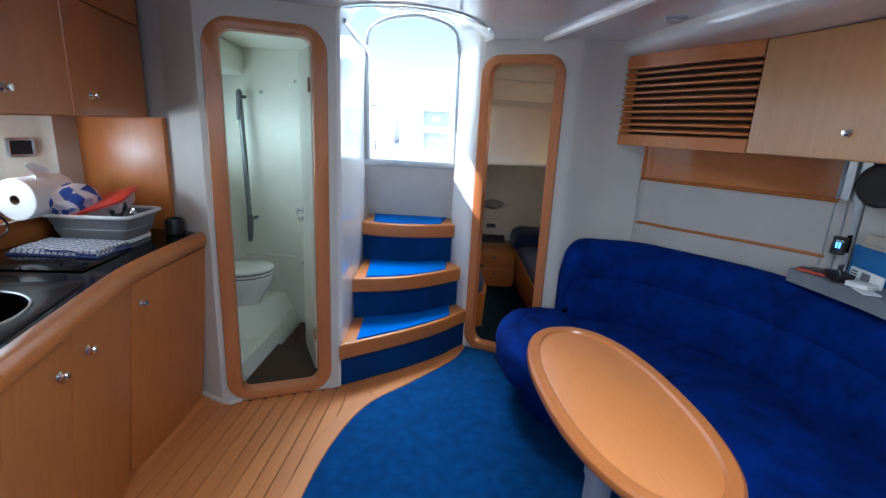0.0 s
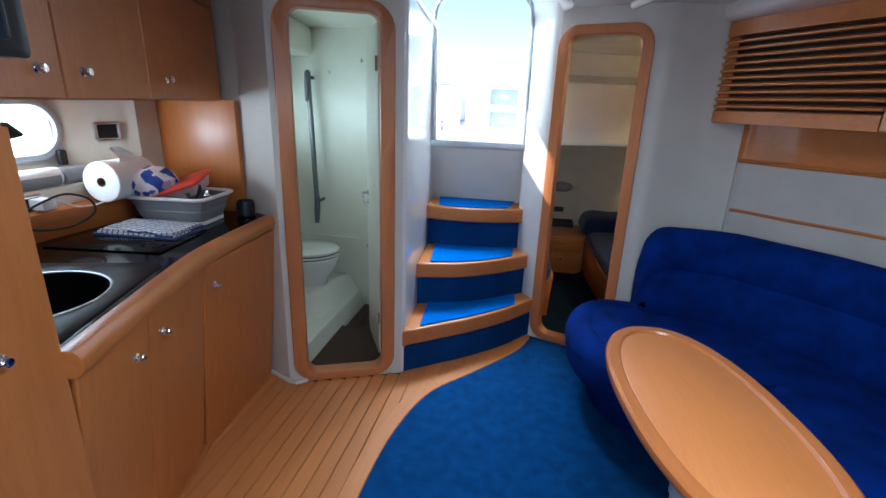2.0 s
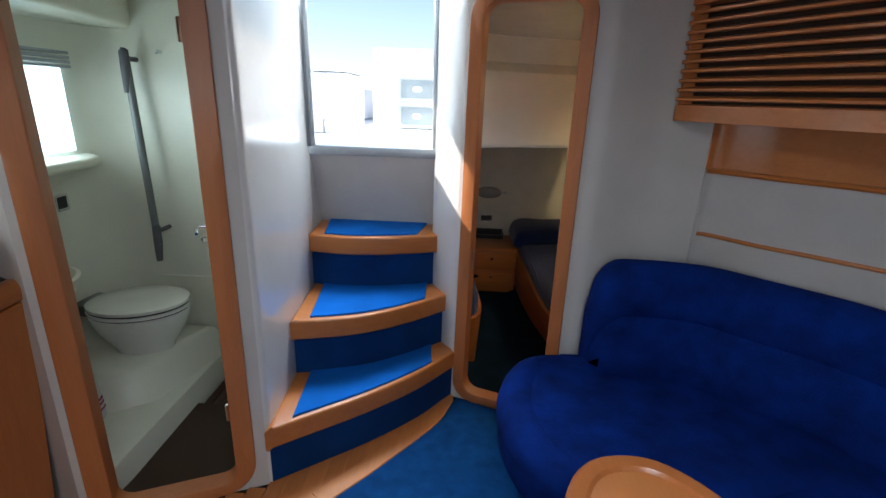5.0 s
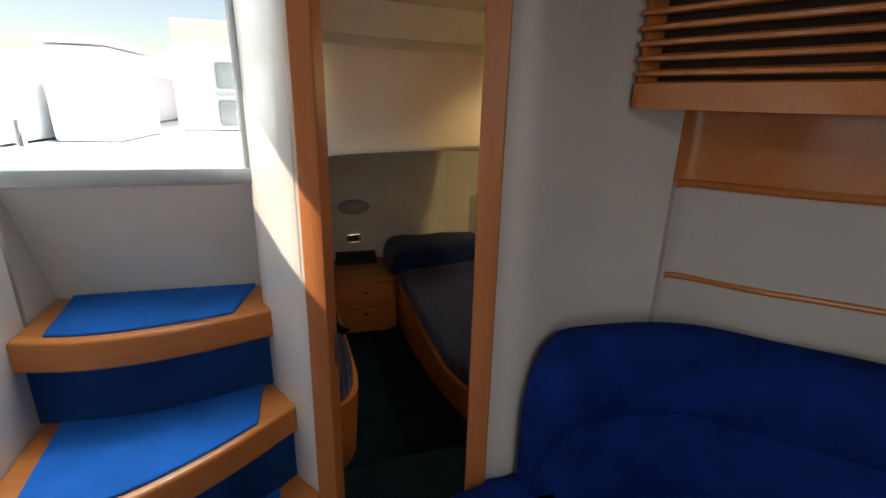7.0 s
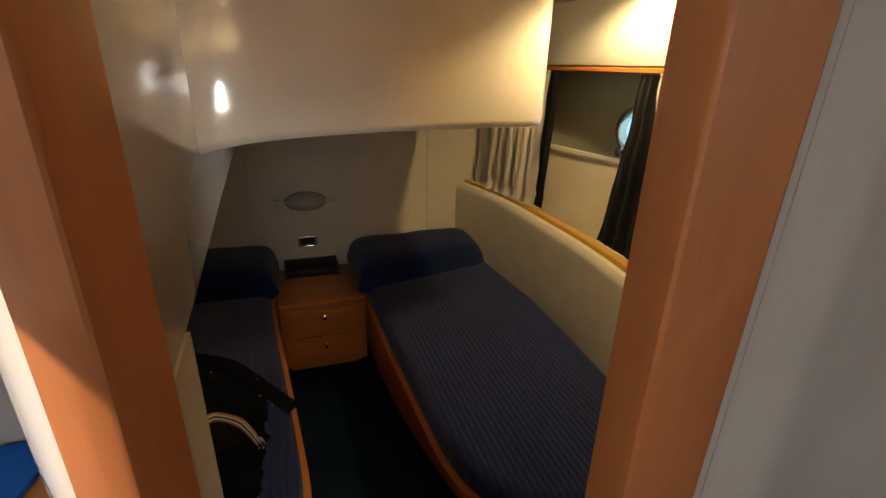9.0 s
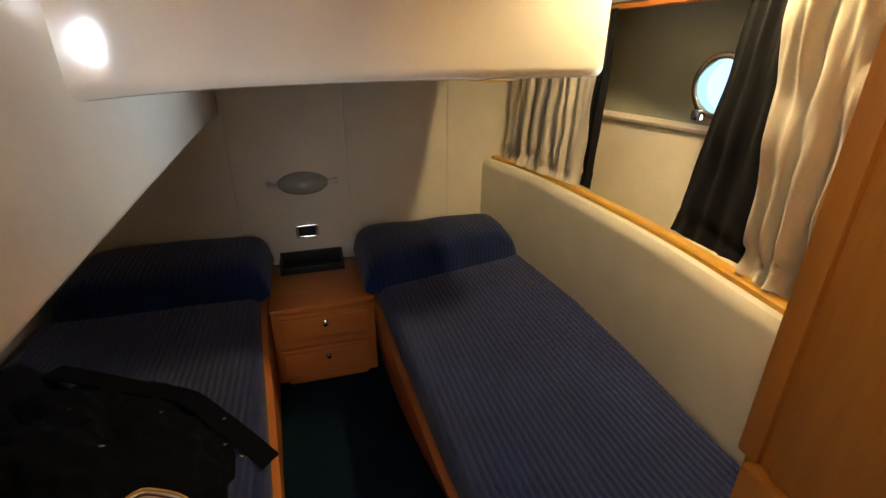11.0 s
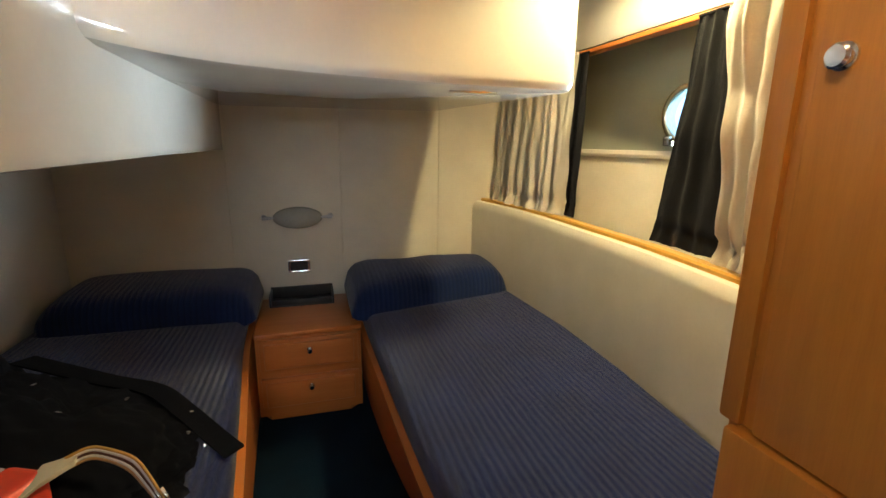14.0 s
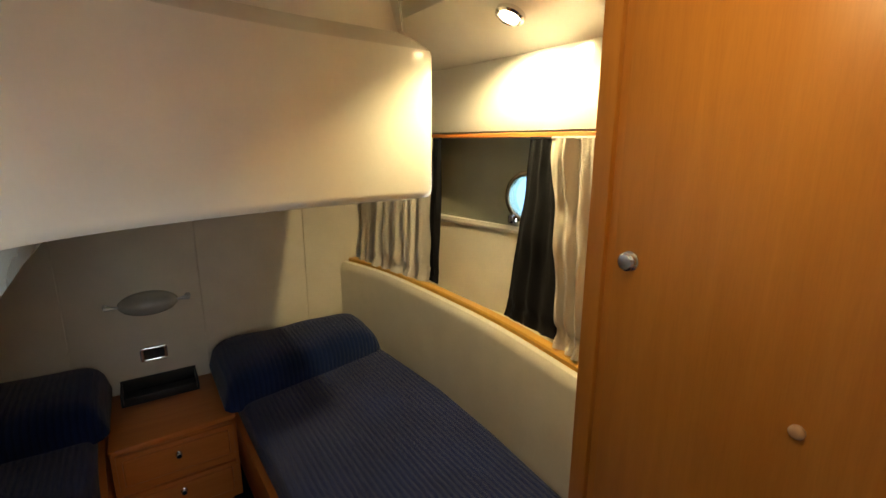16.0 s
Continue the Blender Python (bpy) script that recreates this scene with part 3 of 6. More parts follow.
lathe(bm, [(0.035, -0.001), (0.03, -0.006), (0.01, -0.008)], Matrix.Translation((0.95, 2.28, CEIL)), 20)
part("lens", bm, WHITE, downlight)

# ---- companionway steps ----
def step(front, back, z, low, kick_back):
    f1 = smooth_path(front, 6)
    ob = thing("step", "curved cherry-edged step with a blue carpet tread coloured as skylit", "step", (f1[0].x, f1[0].y, low), "companionway steps")
    outline = [tuple(p) for p in f1] + back
    bm = B()
    slab(bm, outline, rounded(z - 0.095, z, 0.012, 4))
    part("nosing", bm, WOODX, ob, "curved cherry nosing and tread board")
    mat_front = [Vector((p.x, p.y + 0.03)) for p in f1[3:-4]]
    mat = [tuple(p) for p in mat_front] + [(back[0][0] - 0.055, back[0][1] - 0.004), (back[-1][0] + 0.05, back[-1][1] - 0.004)]
    bm = B()
    slab(bm, mat, [(0.003, z - 0.002), (0, z + 0.004), (0.003, z + 0.009)])
    part("carpet_tread", bm, STEPMAT, ob, "blue carpet pad with skylight put into its colour")
    kf = [(p.x, p.y + kick_back) for p in f1]
    bm = B()
    slab(bm, kf + back, [(0, low), (0, z - 0.094)])
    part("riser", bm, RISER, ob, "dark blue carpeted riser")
    return ob


step([(-0.612, 2.335), (-0.45, 2.455), (-0.262, 2.60), (-0.06, 2.79), (0.108, 3.005)], [(0.03, 3.19), (-0.645, 3.15)], 0.285, 0.011, 0.035)
step([(-0.625, 2.70), (-0.47, 2.735), (-0.297, 2.80), (-0.11, 2.93), (0.066, 3.092)], [(0.0, 3.22), (-0.655, 3.22)], 0.57, 0.285, 0.04)
step([(-0.655, 3.105), (-0.50, 3.078), (-0.345, 3.085), (-0.17, 3.125), (0.006, 3.188)], [(-0.02, 3.40), (-0.67, 3.40)], 0.855, 0.57, 0.045)
bm = B()
rings(bm, [[(-0.70, 3.405, 0.60), (0.02, 3.405, 0.60), (0.02, 3.45, 0.60), (-0.70, 3.45, 0.60)], [(-0.70, 3.405, 0.855), (0.02, 3.405, 0.855), (0.02, 3.45, 0.855), (-0.70, 3.45, 0.855)], [(-0.70, 3.255, 1.236), (0.0, 3.255, 1.236), (0.0, 3.45, 1.236), (-0.70, 3.45, 1.236)]])
for sx in (-0.70, 0.012):
    box(bm, sx, sx + 0.03, 3.235, 3.46, 0.5, 1.236)
fixed("wall_below_hatch", bm, GEL, "white panel between top step and hatch sill", "wall")

# hatch: frame, sill and side
hatch = tagged(new("window_2"), "open companionway hatch with a grey metal frame", "hatch", "", "structure")
bm = B()
box(bm, -0.70, 0.0, 3.232, 3.44, 1.236, 1.285, 0.01)
part("sill", bm, ALU, hatch, "grey metal sill")
for pts, r in (([(-0.655, 3.19, 1.28), (-0.655, 3.19, 1.75), (-0.65, 3.20, 2.06), (-0.61, 3.22, 2.14), (-0.52, 3.25, 2.195), (-0.34, 3.25, 2.22), (-0.18, 3.25, 2.195), (-0.085, 3.25, 2.14), (-0.05, 3.25, 2.05), (-0.042, 3.25, 1.75), (-0.036, 3.25, 1.28)], 0.014), ([(-0.630, 3.175, 1.285), (-0.636, 3.17, 1.75), (-0.636, 3.155, 1.925), (-0.634, 3.09, 1.985), (-0.625, 2.80, 2.00), (-0.605, 2.45, 2.015)], 0.013)):
    bm = B()
    tube(bm, smooth_path(pts, 5), r, 10)
    part("frame_bar", bm, ALU, hatch, "grey metal edge bar")
bm = B()
box(bm, -0.612, -0.594, 3.28, 3.30, 1.34, 1.41, 0.004)
part("catch", bm, CHROME, hatch)

# ---- cockpit outside ----
bm = B()
box(bm, -3.2, 0.06, 3.45, 9.5, 1.235, 1.262)
box(bm, 0.06, 3.2, 5.52, 9.5, 1.235, 1.262)
fixed("ground_cockpit", bm, COCKPIT, "white moulded cockpit floor outside", "deck")
seat = thing("cockpit_bench", "white moulded cockpit bench with two locker lids", "bench", (0.5, 5.2, 1.262))
bm = B()
box(bm, -0.70, 0.045, 5.14, 6.4, 1.262, 1.78, 0.03)
part("body", bm, COCKPIT, seat)
# white plastic lids coloured grey, shade that keeps them visible in the glare
for z0 in (1.275, 1.50):
    bm = B()
    LMx = Matrix.Translation((-0.305, 5.135, z0 + 0.10)) @ pose(0, 0, 0, 90)
    plate(bm, LMx, rect_reach(0.14, 0.078, 0.02), rect_reach(0.180, 0.104, 0.03), 0.014, -0.004, ease=0.004)
    lid = part("locker_frame", bm, plain("toned_locker_frame", (0.46, 0.49, 0.50), 0.5), seat, "white locker frame toned grey to show in the glare")
    bm = B()
    plate(bm, LMx, lambda a: 0.001, rect_reach(0.138, 0.076, 0.02), 0.004, -0.002)
    part("locker_door", bm, plain("toned_locker_lid", (0.27, 0.31, 0.32), 0.4), lid, "white locker lid toned grey to show in the glare")
    bm = B()
    plate(bm, LMx, lambda a: 0.001, rect_reach(0.04, 0.022, 0.02), 0.012, 0.003, ease=0.003)
    part("latch", bm, WHITE, lid, "white flush latch")
bm = B()
box(bm, -3.0, -1.05, 3.45, 8.0, 1.262, 1.62, 0.06)
tagged(part("cockpit_coaming", bm, COCKPIT), "white cockpit side moulding", "coaming", "", "structure")
bm = B()
box(bm, -3.0, 3.0, 7.9, 8.1, 1.262, 1.9, 0.05)
tagged(part("transom", bm, COCKPIT), "white transom moulding behind the cockpit", "transom", "", "structure")
side_box = thing("cockpit_locker", "white moulded cockpit side locker", "locker", (-0.86, 4.6, 1.262))
bm = B()
box(bm, -1.00, -0.72, 4.3, 4.9, 1.262, 1.68, 0.03)
part("body", bm, COCKPIT, side_box)
bm = B()
box(bm, -1.008, -0.712, 4.292, 4.908, 1.684, 1.72, 0.015)
part("lid", bm, COCKPIT, side_box)
bm = B()
slab(bm, [(-400, -400), (400, -400), (400, 400), (-400, 400)], [(0, -0.9), (0, -0.6)])
fixed("water", bm, plain("sea_water", (0.02, 0.06, 0.08), 0.1), "calm harbour water around the boat", "water")

# ---- galley ----
def offset_line(line, d):
    return [(p[0] + q.x * d, p[1] + q.y * d) for p, q in zip(line, normals2(line, False))]


front = [(-1.228, 2.17), (-1.185, 1.56), (-0.968, 0.83)]     # worktop's outer edge
worktop = thing("worktop", "glossy black galley worktop with a rounded cherry edge", "worktop", (-1.6, 1.5, 0.86))
bm = B()
inner_edge = offset_line(front, -0.055)
SINK_AT = (-1.385, 1.045)
TOP_Z = 0.945
plate(bm, Matrix.Translation((*SINK_AT, TOP_Z)), lambda a: 0.210, poly_reach([inner_edge[0], inner_edge[1], (inner_edge[2][0], 0.828), (-2.0, 0.828), (-1.97, 2.195), (inner_edge[0][0], 2.195)], SINK_AT), 0.0, -0.041)
part("top", bm, COUNTER, worktop, "glossy black top")
bm = B()
sweep(bm, [Vector((-1.228, 2.20))] + [Vector(p) for p in smooth_path([(-1.226, 2.1), (-1.206, 1.80), (-1.190, 1.64), (-1.176, 1.55), (-1.140, 1.41), (-0.965, 0.828)], 6)],
      [(s_, z_ + TOP_Z - 0.903) for s_, z_ in ((-0.058, 0.845), (-0.058, 0.906), (-0.03, 0.914), (-0.012, 0.911), (0.002, 0.897), (0.006, 0.876), (-0.002, 0.852), (-0.02, 0.842))][::-1])
part("edge", bm, WOODY, worktop, "rounded cherry front edge")
bm = B()
sweep(bm, [Vector((-1.96, 0.84)), Vector((-1.905, 1.5)), Vector((-1.88, 1.98)), Vector((-1.875, 2.02))], [(0.09, 0.94), (0.09, 1.053), (0.05, 1.063), (-0.045, 1.063), (-0.063, 1.055), (-0.07, 1.035), (-0.065, 1.008), (-0.045, 0.94)])
part("fiddle", bm, WOODY, worktop, "raised cherry ledge at the back")

# lower cabinets: fronts lean in towards the floor
def lean_front(a, b, z0, z1, lean, thick=0.02, gap=0.003):
    """A door panel between two plan points, leaning by `lean` metres at its foot."""
    d = Vector((b[0] - a[0], b[1] - a[1])).normalized()
    nrm = Vector((-d.y, d.x))
    bm = B()
    loops = []
    for w in (0.0, 0.004, thick):
        e = gap + (0.003 if w == 0.0 else 0)
        row = []
        for (p, s), z, ln in (((a, 1), z0 + e, lean), ((b, -1), z0 + e, lean), ((b, -1), z1 - e, 0.0), ((a, 1), z1 - e, 0.0)):
            q = Vector(p[:2]) + d * (e * s) + nrm * (w + ln)
            row.append((q.x, q.y, z))
        loops.append(row)
    rings(bm, loops)
    return bm


face = [(-0.992, 0.832), (-1.085, 1.15), (-1.205, 1.565), (-1.238, 2.165)]
LEAN_IN = 0.095
for (a, b), t in zip(zip(face, face[1:]), (0.766, 0.20, 0.10)):
    cab = thing("galley_cabinet", "low cherry galley cabinet with a leaning front", "cabinet", ((a[0] + b[0]) / 2 - 0.3, (a[1] + b[1]) / 2, 0), "galley base cabinets")
    d = Vector((b[0] - a[0], b[1] - a[1])).normalized()
    nrm = Vector((-d.y, d.x))
    bm = B()
    q = [Vector(a) + nrm * 0.022, Vector(b) + nrm * 0.022]
    low = [p + nrm * LEAN_IN for p in q]
    ba, bb = (-1.95, a[1]), (-1.95, min(b[1], 2.16))
    rings(bm, [[(low[0].x, low[0].y, 0.012), (low[1].x, low[1].y, 0.012), (*bb, 0.012), (*ba, 0.012)], [(q[0].x, q[0].y, 0.73), (q[1].x, q[1].y, 0.73), (*bb, 0.73), (*ba, 0.73)]])
    part("body", bm, WOODZ, cab)
    door = part("door", lean_front(a, b, 0.015, TOP_Z - 0.061, LEAN_IN), WOODZ, cab)
    p = Vector(a) + (Vector(b) - Vector(a)) * t + nrm * 0.008
    knob(door, (p.x, p.y, 0.782), (-nrm.x, -nrm.y, 0.0))
# sill moulding on the floor along the cabinets
bm = B()
sweep(bm, [Vector((-1.325, 2.14)), Vector((-1.298, 1.60)), Vector((-1.082, 0.84))], [(0, 0.0), (0, 0.03), (-0.02, 0.026), (-0.06, 0.012), (-0.06, 0.0)][::-1])
fixed("baseboard", bm, WOODY, "sloping wooden toe moulding along the galley", "baseboard")

# sink in a dark steel plate
sink = thing("sink", "round dark galley sink set in a steel plate", "sink", (-1.49, 1.14, 0.85))
SM = Matrix.Translation((*SINK_AT, TOP_Z + 0.001)) @ pose(0, 0, 0, 0, 0, 18)
bm = B()
plate(bm, SM, lambda a: 0.206, rect_reach(0.255, 0.30, 0.03), 0.004, -0.002, ease=0.002)
part("rim", bm, plain("matt_dark_steel", (0.012, 0.013, 0.015), 0.35, spec=0.15), sink, "dark brushed steel surround")
bm = B()
bowl_prof = [(0.206, 0.006), (0.202, -0.01), (0.195, -0.10), (0.15, -0.15), (0.04, -0.155), (0.036, -0.16)]
rings(bm, [[SM @ Vector((r * math.cos(a), r * math.sin(a), z)) for a in np.linspace(0, 2 * math.pi, 40, endpoint=False)] for r, z in bowl_prof], True, False)
part("bowl", bm, plain("dark_bowl", (0.004, 0.004, 0.005), 0.45, metal=0.0, spec=0.08), sink, "dark steel bowl")
bm = B()
plate(bm, Matrix.Translation((*SINK_AT, TOP_Z + 0.009)), lambda a: 0.204, lambda a: 0.213, 0.0, -0.006, ease=0.002)
part("lip", bm, STEEL, sink, "bright rolled lip")
hob = thing("hob", "flush dark glass hob lid in the worktop", "hob", (-1.66, 1.60, 0.904))
bm = B()
box(bm, -1.80, -1.34, 1.46, 1.74, 0.9455, 0.951, 0.002, Matrix.Translation((-1.57, 1.60, 0)) @ pose(0, 0, 0, 0, 0, 7) @ Matrix.Translation((1.57, -1.60, 0)))
part("lid", bm, COUNTER, hob)

# tall unit and television at the forward end of the galley
tall = thing("tall_cabinet", "tall cherry cabinet at the end of the galley", "cabinet", (-1.5, 0.5, 0))
bm = B()
box(bm, -1.98, -1.02, 0.30, 0.825, 0.012, 2.045, 0.004)
part("body", bm, WOODZ, tall)
bm = B()
box(bm, -1.02, -1.001, 0.32, 0.822, 0.08, 1.45, 0.004)
td = part("door", bm, WOODZ, tall)
knob(td, (-1.0, 0.70, 1.0), (1, 0, 0))
tv = thing("television", "black-framed flat television with a pale reflection", "television", (-0.96, 0.55, 1.55))
TM = wall_frame((-0.93, 0.835), (-0.885, 0.30)) @ Matrix.Translation((0.26, 1.74, 0.01))
bm = B()
plate(bm, TM, rect_reach(0.225, 0.135, 0.005), rect_reach(0.26, 0.165, 0.012), -0.016, 0.03, ease=0.003)
part("bezel", bm, BLACK, tv, "black plastic bezel")
bm = B()
plate(bm, TM, lambda a: 0.001, rect_reach(0.226, 0.136, 0.005), -0.008, 0.028)
part("screen", bm, SCREEN, tv)
bm = B()
box(bm, -0.05, 0.05, -0.05, 0.05, 0.03, 0.14, 0.005, TM)
part("bracket", bm, BLACK, tv)

# overhead galley lockers
uf = [(-1.185, 0.84), (-1.258, 1.185), (-1.338, 1.575), (-1.505, 2.205)]
for (a, b), t in zip(zip(uf, uf[1:]), (0.76, 0.20, 0.20)):
    cab = thing("overhead_cabinet", "overhead cherry galley cabinet with a chrome knob", "cabinet", ((a[0] + b[0]) / 2 - 0.2, (a[1] + b[1]) / 2, 1.5), "galley overhead cabinets")
    d = Vector((b[0] - a[0], b[1] - a[1])).normalized()
    nrm = Vector((-d.y, d.x))
    bm = B()
    q = [Vector(a) + nrm * 0.02, Vector(b) + nrm * 0.02]
    slab(bm, [tuple(q[0]), tuple(q[1]), (-1.98, min(b[1] + 0.02, 2.215)), (-1.98, a[1])], [(0, 1.495), (0, 2.04)])
    part("body", bm, WOODZ, cab)
    top_z = 2.035 if t != 0.20 or b[1] < 2 else 1.90
    door = part("door", lean_front(a, b, 1.497, top_z, 0.0, 0.019, 0.0015), WOODZ, cab)
    p = Vector(a) + (Vector(b) - Vector(a)) * t
    knob(door, (p.x, p.y, 1.573), (-nrm.x, -nrm.y, 0.0))
    if top_z < 2:
        part("fascia", lean_front(a, b, 1.902, 2.04, 0.0, 0.019, 0.0015), WOODZ, cab)

# cherry end panel and the recess with the switch
bm = B()
box(bm, -1.868, -1.432, 2.196, 2.228, 0.90, 1.50, 0.002)
fixed("wall_galley_panel", bm, WOODZ, "glossy cherry end panel over the worktop", "wall")
bm = B()
sweep(bm, [Vector((-2.0, 1.74)), Vector((-1.955, 1.86)), Vector((-1.905, 2.03)), Vector((-1.868, 2.06)), Vector((-1.868, 2.22))], [(0, 0.9), (0, 1.50), (0.08, 1.50), (0.08, 0.9)])
fixed("wall_galley_recess", bm, CREAM, "cream recess side with the light switch", "wall")
bm = B()
box(bm, -2.03, -1.885, 0.85, 2.02, 1.02, 1.14, 0.012)
fixed("window_sill", bm, CREAM, "cream sill below the galley port", "sill")


def socket(at, toward, label, w=0.075, h=0.06):
    ob = thing("wall_socket", label, "socket", at)
    m = Matrix.Translation(at) @ Vector(toward).to_track_quat("Z", "Y").to_matrix().to_4x4()
    bm = B()
    plate(bm, m, rect_reach(w * 0.36, h * 0.34, 0.004), rect_reach(w / 2, h / 2, 0.012), 0.012, 0.0, ease=0.004)
    part("surround", bm, CHROME, ob, "chrome surround")
    bm = B()
    plate(bm, m, lambda a: 0.001, rect_reach(w * 0.37, h * 0.35, 0.004), 0.008, 0.001)
    part("rocker", bm, BLACK, ob, "black insert")
    return ob


socket((-1.930, 1.945, 1.345), (0.96, -0.28, 0), "chrome light switch with a black rocker on the cream wall", 0.115, 0.085)
socket((-1.882, 1.50, 1.092), (1, 0, 0), "chrome-rimmed socket above the wooden ledge", 0.10, 0.07)
plug = thing("charger_plug", "white charger plugged in above the ledge", "charger", (-1.87, 1.43, 1.05))
bm = B()
box(bm, -1.876, -1.81, 1.49, 1.55, 1.072, 1.115, 0.008)
part("body", bm, WHITE, plug)
bm = B()
tube(bm, smooth_path([(-1.815, 1.53, 1.09), (-1.80, 1.58, 1.055), (-1.80, 1.66, 1.044), (-1.82, 1.75, 1.044), (-1.80, 1.83, 1.044)], 6), 0.003, 8)
bmesh.ops.translate(bm, vec=(0.035, 0, 0.022), verts=bm.verts)
part("cable", bm, WHITE, plug, "thin white cable")
cable = thing("cable", "loop of black cable trailing over the ledge", "cable", (-1.8, 1.5, 1.0))
bm = B()
tube(bm, smooth_path([(-1.86, 1.20, 1.046), (-1.82, 1.30, 1.046), (-1.81, 1.42, 1.09), (-1.80, 1.52, 1.11), (-1.78, 1.60, 1.075), (-1.77, 1.60, 1.02), (-1.77, 1.50, 0.99), (-1.785, 1.38, 1.0), (-1.80, 1.28, 1.046)], 6), 0.0045, 8)
bmesh.ops.translate(bm, vec=(0.035, 0.03, 0.022), verts=bm.verts)
part("wire", bm, BLACK, cable)

# paper roll, bag, washing-up rack
roll = thing("kitchen_roll", "large white kitchen paper roll lying on its side", "kitchen roll", (-1.83, 1.90, 0.995))
RM = Matrix.Translation((-1.775, 1.725, 1.151)) @ pose(0, 0, 0, -90, 0, 4)
bm = B()
rings(bm, [[RM @ Vector((r * math.cos(a), r * math.sin(a), z)) for a in np.linspace(0, 2 * math.pi, 40, endpoint=False)] for r, z in ((0.020, 0.23), (0.020, 0.0), (0.083, 0.0), (0.087, 0.003), (0.087, 0.227), (0.083, 0.23), (0.020, 0.23))], True, False)
part("paper", bm, PAPER, roll)
bm = B()
rings(bm, [[RM @ Vector((r * math.cos(a), r * math.sin(a), z)) for a in np.linspace(0, 2 * math.pi, 24, endpoint=False)] for r, z in ((0.020, -0.002), (0.017, -0.002), (0.017, 0.232), (0.020, 0.232))], True, False)
part("core", bm, CARD, roll, "brown card core")
bm = B()
sheet = []
for i in range(9):
    k = i / 8
    sheet.append([(-1.745 - 0.03 * k + 0.012 * math.sin(5 * k + j), 1.80 + 0.035 * j * (1 - 0.75 * k), 1.220 + 0.075 * k + 0.004 * math.sin(3 * j)) for j in range(5)])
sheet2 = [[(x + 0.0015, y, z + 0.001) for x, y, z in row] for row in sheet]
rings(bm, sheet, False), rings(bm, sheet2, False)
part("loose_sheet", bm, PAPER, roll, "crumpled loose sheet")

rack = thing("dish_rack", "grey and white folding washing-up rack", "dish rack", (-1.59, 1.96, 0.946))
KM = Matrix.Translation((-1.590, 1.958, 0.946)) @ pose(0, 0, 0, 0, 0, 5) @ Matrix.Diagonal((0.95, 1.13, 1.06, 1))
def rr_loop(a, b, r, z, n=48):
    k = rect_reach(a, b, r)
    return [KM @ Vector((k(t) * math.cos(t), k(t) * math.sin(t), z)) for t in np.linspace(0, 2 * math.pi, n, endpoint=False)]
bm = B()
rings(bm, [rr_loop(0.150, 0.085, 0.03, 0.008), rr_loop(0.155, 0.09, 0.03, 0.02), rr_loop(0.175, 0.105, 0.035, 0.062), rr_loop(0.172, 0.102, 0.035, 0.066), rr_loop(0.19, 0.118, 0.035, 0.118), rr_loop(0.183, 0.112, 0.035, 0.118), rr_loop(0.168, 0.098, 0.035, 0.064), rr_loop(0.148, 0.083, 0.03, 0.022)], True, True)
part("basin", bm, GREY, rack, "grey folding wall")
bm = B()
loops = [rr_loop(0.184, 0.112, 0.035, 0.116), rr_loop(0.184, 0.112, 0.035, 0.126), rr_loop(0.198, 0.126, 0.04, 0.128), rr_loop(0.203, 0.131, 0.04, 0.122), rr_loop(0.200, 0.128, 0.04, 0.114), rr_loop(0.184, 0.112, 0.035, 0.116)]
rings(bm, loops, True, False)
part("rim", bm, WHITE, rack, "white rim")
bm = B()
rings(bm, [rr_loop(0.15, 0.085, 0.03, 0.0), rr_loop(0.158, 0.092, 0.03, 0.002), rr_loop(0.158, 0.092, 0.03, 0.016), rr_loop(0.152, 0.087, 0.03, 0.018)])
part("foot", bm, WHITE, rack, "white foot")
tub = thing("plastic_tub", "clear plastic tub with a red rim, tipped in the rack", "tub", (-1.60, 2.05, 0.93))
TB = KM @ Matrix.Translation((0.03, 0.0, 0.11)) @ pose(0, 0, 0, 14, -17, 6)
def tub_loop(a, b, z):
    k = rect_reach(a, b, 0.03)
    return [TB @ Vector((k(t) * math.cos(t), k(t) * math.sin(t), z)) for t in np.linspace(0, 2 * math.pi, 40, endpoint=False)]
bm = B()
rings(bm, [tub_loop(0.10, 0.065, 0.012), tub_loop(0.12, 0.08, 0.065), tub_loop(0.115, 0.076, 0.065), tub_loop(0.096, 0.06, 0.016)])
part("body", bm, plain("milky_plastic", (0.55, 0.42, 0.40), 0.3), tub)
bm = B()
rings(bm, [tub_loop(0.114, 0.074, 0.058), tub_loop(0.128, 0.088, 0.056), tub_loop(0.130, 0.09, 0.066), tub_loop(0.118, 0.078, 0.072), tub_loop(0.02, 0.02, 0.070)])
part("lid", bm, RED, tub, "translucent red lid")
def cutlery(x, y, tilt, lean, material, long=0.14):
    ob = thing("cutlery", "steel cutlery standing in the washing-up rack", "cutlery", (KM @ Vector((x, y, 0.03)))[:], "cutlery in the rack")
    m = KM @ Matrix.Translation((x, y, 0.05)) @ pose(0, 0, 0, tilt, lean, 20)
    bm = B()
    tube(bm, [m @ Vector(p) for p in ((0, 0, 0), (0, 0, long * 0.6))], [0.003, 0.005])
    part("shaft", bm, material, ob)
    bm = B()
    lathe(bm, [(0.003, long * 0.58), (0.014, long * 0.75), (0.016, long * 0.88), (0.008, long)], m, 12, 1.0, 0.25)
    part("bowl", bm, material, ob)
